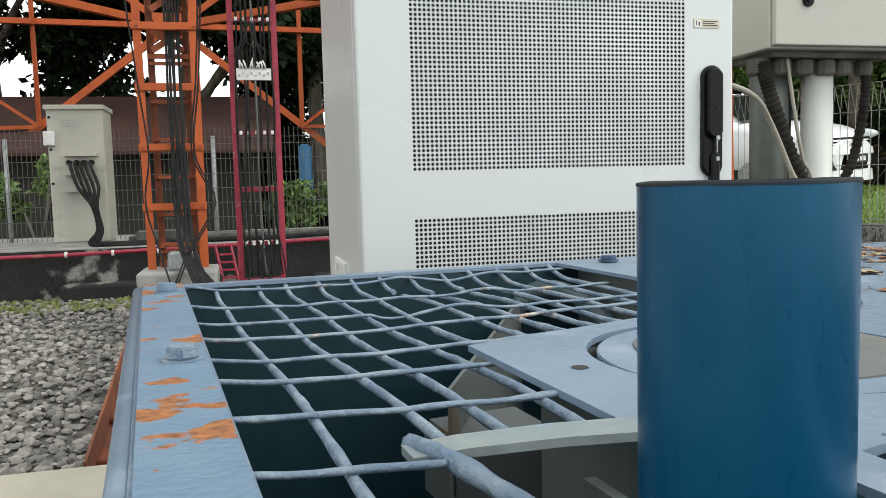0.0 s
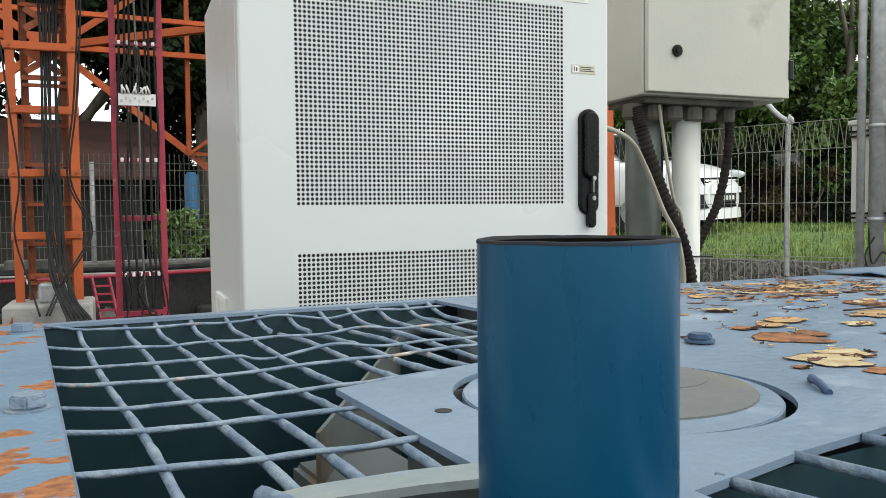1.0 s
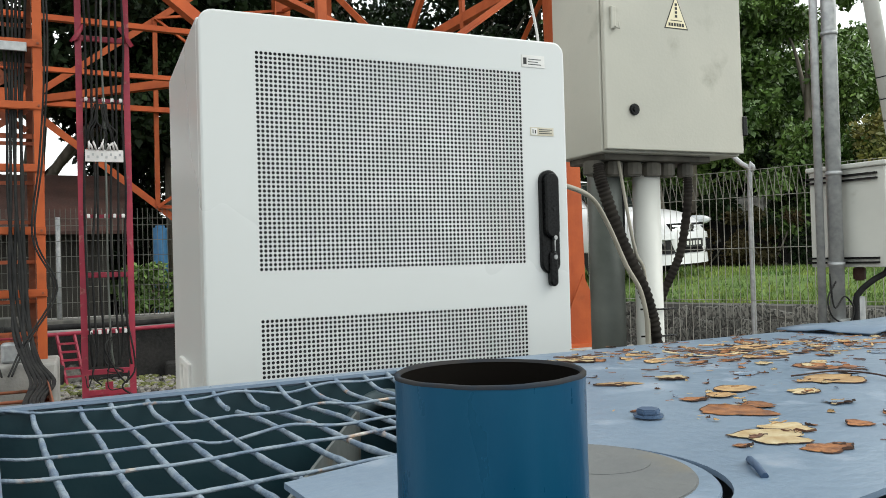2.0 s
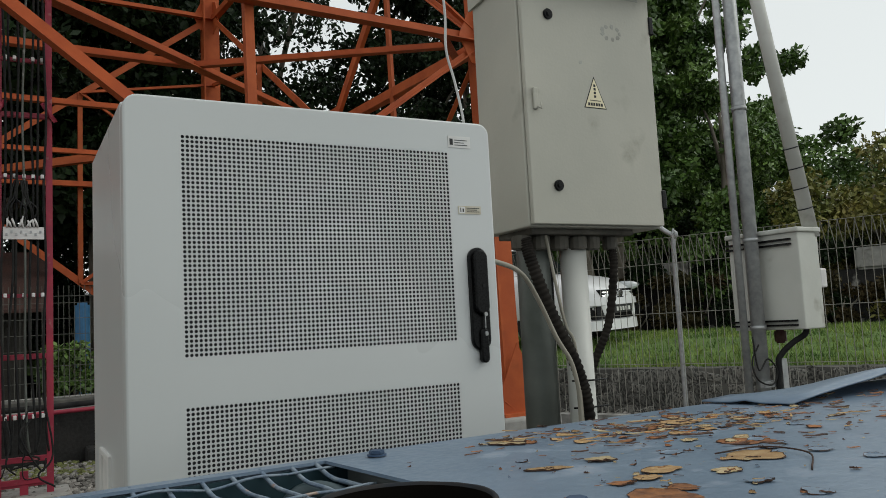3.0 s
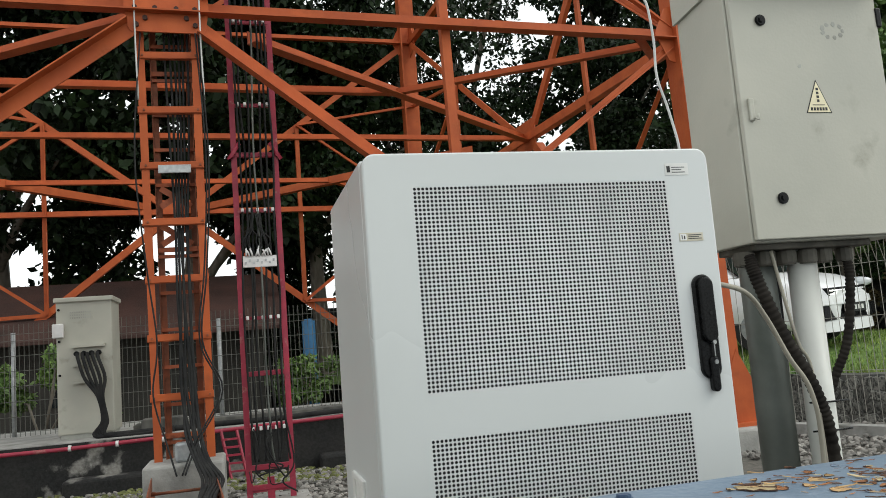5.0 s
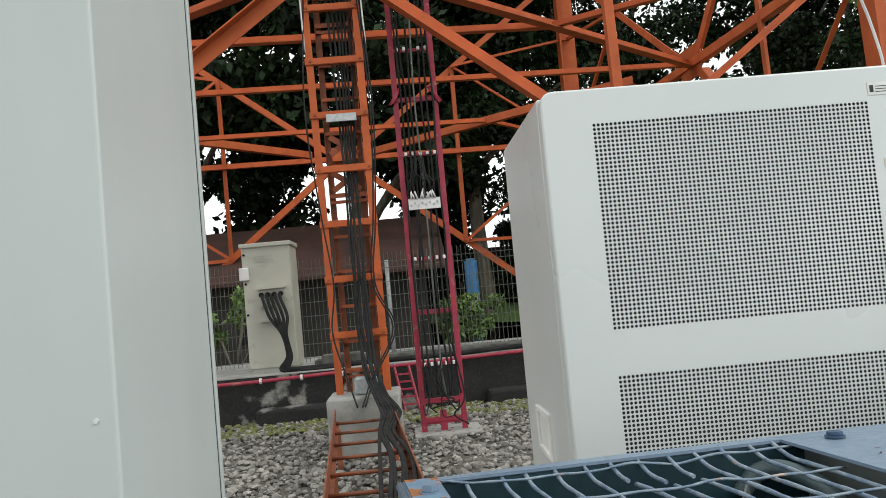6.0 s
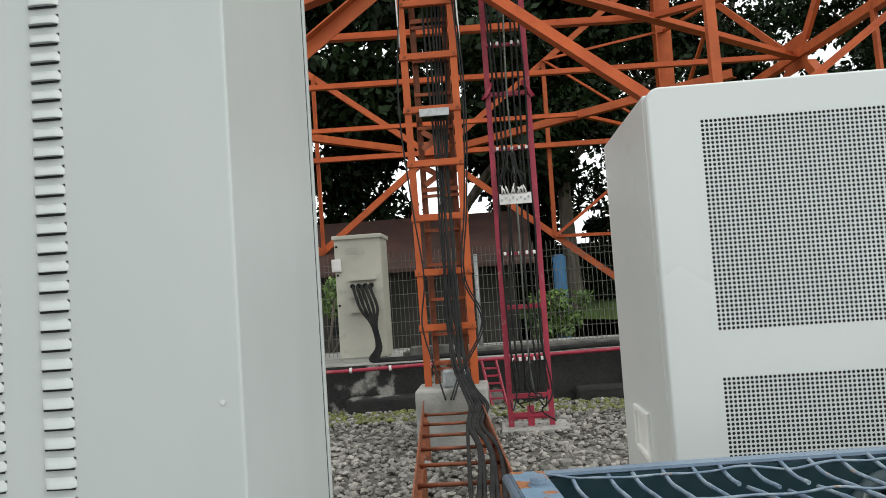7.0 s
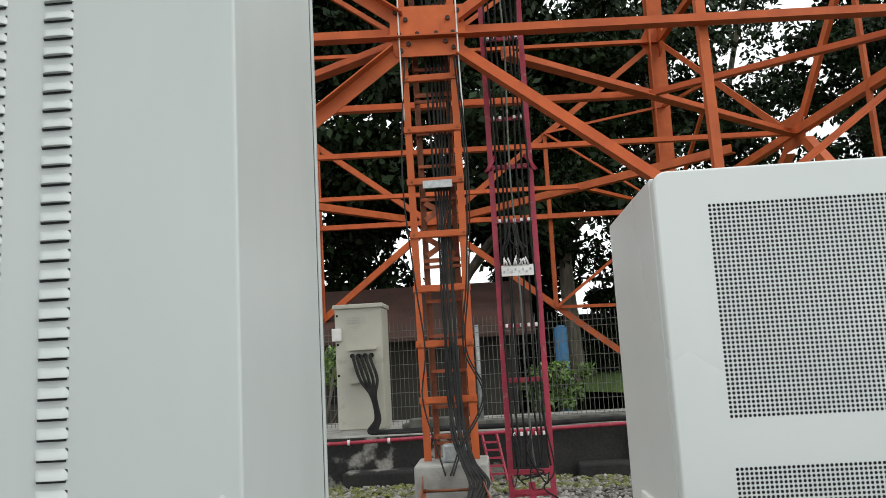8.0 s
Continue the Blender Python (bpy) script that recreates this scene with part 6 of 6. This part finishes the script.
# ---- trees ----
def leaves(centers, radii, count, size, seed, flat=0.75):
    rng = np.random.default_rng(seed)
    centers, radii = np.array(centers), np.array(radii)
    w = radii ** 2
    pick = rng.choice(len(centers), count, p=w / w.sum())
    d = rng.normal(size=(count, 3))
    d /= np.linalg.norm(d, axis=1)[:, None]
    p = centers[pick] + d * (radii[pick] * rng.uniform(0.25, 1.08, count) ** 0.6)[:, None] * np.array([1, 1, flat])
    a = rng.normal(size=(count, 3))
    a[:, 2] -= 0.5
    a /= np.linalg.norm(a, axis=1)[:, None]
    b = np.cross(a, rng.normal(size=(count, 3)))
    b /= np.linalg.norm(b, axis=1)[:, None]
    s = (size * rng.uniform(0.6, 1.4, count))[:, None]
    v = np.stack([p, p + a * s * 0.5 + b * s * 0.26, p + a * s, p + a * s * 0.5 - b * s * 0.26], 1).reshape(-1, 3)
    f = np.arange(count * 4).reshape(-1, 4)
    return v, f


def fast_mesh(name, v, f, material):
    me = bpy.data.meshes.new(name)
    me.vertices.add(len(v))
    me.vertices.foreach_set("co", np.asarray(v, np.float32).ravel())
    me.loops.add(f.size)
    me.loops.foreach_set("vertex_index", f.ravel().astype(np.int32))
    me.polygons.add(len(f))
    me.polygons.foreach_set("loop_start", np.arange(0, f.size, 4, dtype=np.int32))
    me.update(calc_edges=True)
    me.materials.append(material)
    return me


def tree(label, x, y, base, trunk_h, height, spread, count, leaf, material, seed, trunk_r=0.25, low=None):
    rng = random.Random(seed)
    t = thing("tree", label, "tree")
    bm = bmesh.new()
    top = Vector((x + rng.uniform(-0.4, 0.4), y + rng.uniform(-0.4, 0.4), base + height * 0.8))
    foot = Vector((x, y, base - 0.1))
    line = bezier([foot, foot.lerp(top, 0.33) + Vector((rng.uniform(-0.2, 0.2), rng.uniform(-0.2, 0.2), 0)), foot.lerp(top, 0.66), top], 5)
    tube(bm, line, trunk_r, 10, radii=[trunk_r * (1.25 if i == 0 else 1) * (1 - 0.8 * i / (len(line) - 1)) for i in range(len(line))])
    part("trunk", bm, M_bark, t)
    cs, rs = [], []
    for k in range(20):
        q = rng.uniform(trunk_h / height, 1.0)
        a = rng.uniform(0, 6.283)
        rr = spread * math.sqrt(max(0.08, 1 - (2 * (q - 0.55)) ** 2)) * rng.uniform(0.45, 1.0)
        c = Vector((x + rr * math.cos(a), y + rr * math.sin(a), base + height * q))
        if k < 9:
            bm = bmesh.new()
            s = foot.lerp(top, min(0.95, q * 0.8))
            tube(bm, bezier([s, s.lerp(c, 0.5) + Vector((0, 0, 0.3)), c], 4), 0.06, 6, radii=[trunk_r * 0.4 * (1 - 0.75 * i / 8) for i in range(9)])
            part("limb", bm, M_bark, t)
        for j in range(5):
            cs.append((c.x + rng.gauss(0, spread * 0.2), c.y + rng.gauss(0, spread * 0.2), c.z + rng.gauss(0, height * 0.06)))
            rs.append(rng.uniform(0.35, 0.85) * spread * 0.34)
    v, f = leaves(cs, rs, count, leaf, seed)
    ob = new("crown", fast_mesh("crown", v, f, material))
    ob.parent = t
    tagged(ob, kind="stuff")
    return t


DK, LT, YL = "large dark green broadleaf tree behind the tower", "light green leafy tree beyond the lawn", "tree with yellowing leaves beyond the fence"
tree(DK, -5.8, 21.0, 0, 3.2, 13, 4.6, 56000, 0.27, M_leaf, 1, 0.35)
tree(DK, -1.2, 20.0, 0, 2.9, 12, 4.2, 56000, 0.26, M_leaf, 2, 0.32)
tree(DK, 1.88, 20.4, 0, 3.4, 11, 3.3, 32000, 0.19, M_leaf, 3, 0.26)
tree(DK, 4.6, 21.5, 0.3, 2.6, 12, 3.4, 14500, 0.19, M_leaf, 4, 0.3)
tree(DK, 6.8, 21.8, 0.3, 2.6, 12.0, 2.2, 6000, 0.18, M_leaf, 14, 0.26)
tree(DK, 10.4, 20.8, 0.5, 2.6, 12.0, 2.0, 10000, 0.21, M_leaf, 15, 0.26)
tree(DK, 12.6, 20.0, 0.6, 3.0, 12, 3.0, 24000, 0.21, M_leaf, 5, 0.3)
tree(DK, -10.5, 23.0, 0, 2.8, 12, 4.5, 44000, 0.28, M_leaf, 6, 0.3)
tree(LT, 17.4, 17.2, 0.6, 2.0, 14.5, 2.3, 36000, 0.20, M_leaf2, 16, 0.26)
tree(LT, 20.0, 17.6, 0.6, 1.0, 7.0, 2.4, 26000, 0.18, M_leaf2, 17, 0.2)
tree(LT, 11.0, 13.4, 0.8, 1.0, 10.5, 2.0, 60000, 0.14, M_leaf2, 8, 0.18)
tree(LT, 11.9, 13.6, 0.8, 1.0, 12.5, 1.8, 70000, 0.15, M_leaf2, 18, 0.18)
tree(LT, 13.2, 14.0, 0.8, 0.8, 8.4, 1.8, 60000, 0.14, M_leaf2, 19, 0.18)
tree(LT, 14.0, 12.4, 0.8, 0.7, 6.0, 1.9, 40000, 0.14, M_leaf2, 9, 0.16)
tree(LT, 9.9, 16.6, 0.8, 1.6, 8.0, 2.2, 30000, 0.15, M_leaf, 10, 0.2)
tree(YL, 15.2, 9.6, 0.8, 0.5, 3.4, 1.8, 20000, 0.12, M_leaf3, 11, 0.12)
tree(YL, 17.0, 10.8, 0.8, 0.6, 3.0, 1.8, 14000, 0.13, M_leaf3, 12, 0.12)
tree(LT, 18.5, 13.5, 0.8, 0.6, 4.4, 2.4, 20000, 0.15, M_leaf2, 13, 0.14)


def shrub(label, x, y, base, r, h, count, leaf, material, seed):
    rng = random.Random(seed)
    cs = [(x + rng.uniform(-r, r), y + rng.uniform(-r, r) * 0.5, base + rng.uniform(0.2, 1) * h) for k in range(14)]
    t = thing("shrub", label, "shrub")
    for c in cs[:5]:
        bm = bmesh.new()
        tube(bm, [(x, y, base - 0.05), ((x + c[0]) / 2, (y + c[1]) / 2, base + h * 0.4), c], 0.02, 5)
        part("stem", bm, M_bark, t)
    v, f = leaves(cs, [0.3 * max(r * 0.6, h * 0.5)] * 14, count, leaf, seed)
    ob = new("foliage", fast_mesh("foliage", v, f, material))
    ob.parent = t
    tagged(ob, kind="stuff")


shrub("bright green shrub by the blue tank", 0.85, 14.2, 0.0, 0.5, 1.15, 2200, 0.1, M_leaf2, 21)
shrub("light green shrub behind the fence", -2.9, 12.2, 0.3, 0.8, 1.3, 3000, 0.1, M_leaf2, 22)
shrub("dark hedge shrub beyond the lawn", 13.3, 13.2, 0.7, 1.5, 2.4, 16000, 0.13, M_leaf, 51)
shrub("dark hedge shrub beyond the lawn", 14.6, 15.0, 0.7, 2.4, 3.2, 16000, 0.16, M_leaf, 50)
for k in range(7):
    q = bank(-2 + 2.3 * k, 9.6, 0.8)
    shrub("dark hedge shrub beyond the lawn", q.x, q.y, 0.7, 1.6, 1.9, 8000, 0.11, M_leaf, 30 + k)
for k in range(8):
    q = bank(-2.5 + 1.35 * k, 8.0, 0.8)
    shrub("dry brown undergrowth at the edge of the lawn", q.x, q.y, 0.7, 1.0, 1.15, 6000, 0.09, M_leafb if k % 3 else M_leaf, 80 + k)
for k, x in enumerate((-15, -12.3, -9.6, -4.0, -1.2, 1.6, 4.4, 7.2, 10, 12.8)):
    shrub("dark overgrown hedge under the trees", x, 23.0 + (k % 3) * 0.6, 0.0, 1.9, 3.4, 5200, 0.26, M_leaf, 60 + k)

# Added near-black backdrop that blocks bright sky showing below the tree crowns
rw = tagged(new("gap_backdrop"), "near-black backdrop added to close sky gaps behind the trees", "wall", kind="structure")
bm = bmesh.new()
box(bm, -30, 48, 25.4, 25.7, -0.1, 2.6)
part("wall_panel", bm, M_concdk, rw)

# stones of the retaining wall
stones = []
for k in range(8):
    r = random.Random(90 + k)
    bm = bmesh.new()
    bmesh.ops.create_cube(bm, size=1)
    bmesh.ops.bevel(bm, geom=bm.edges[:], offset=0.14, segments=1, affect="EDGES")
    for v in bm.verts:
        v.co *= r.uniform(0.85, 1.1)
    me = bpy.data.meshes.new("stone")
    bm.to_mesh(me)
    bm.free()
    me.materials.append(M_wallstone)
    stones.append(me)
r = random.Random(77)
for row in range(4):
    s = -1.6 + 0.1 * (row % 2)
    while s < 7.5:
        w = r.uniform(0.12, 0.3)
        ob = new("stone", r.choice(stones))
        ob.parent = wl
        ob.matrix_basis = Matrix.Translation(bank(s + w / 2, 0.79 + 0.022 * row, 0.02 + 0.135 * row)) @ Matrix.Rotation(math.atan2(FD.y, FD.x), 4, "Z") @ Matrix.Rotation(r.uniform(-0.45, 0.45), 4, "Y") @ Matrix.Diagonal((w * r.uniform(0.7, 1.25), r.uniform(0.07, 0.13), r.uniform(0.09, 0.21), 1))
        s += w
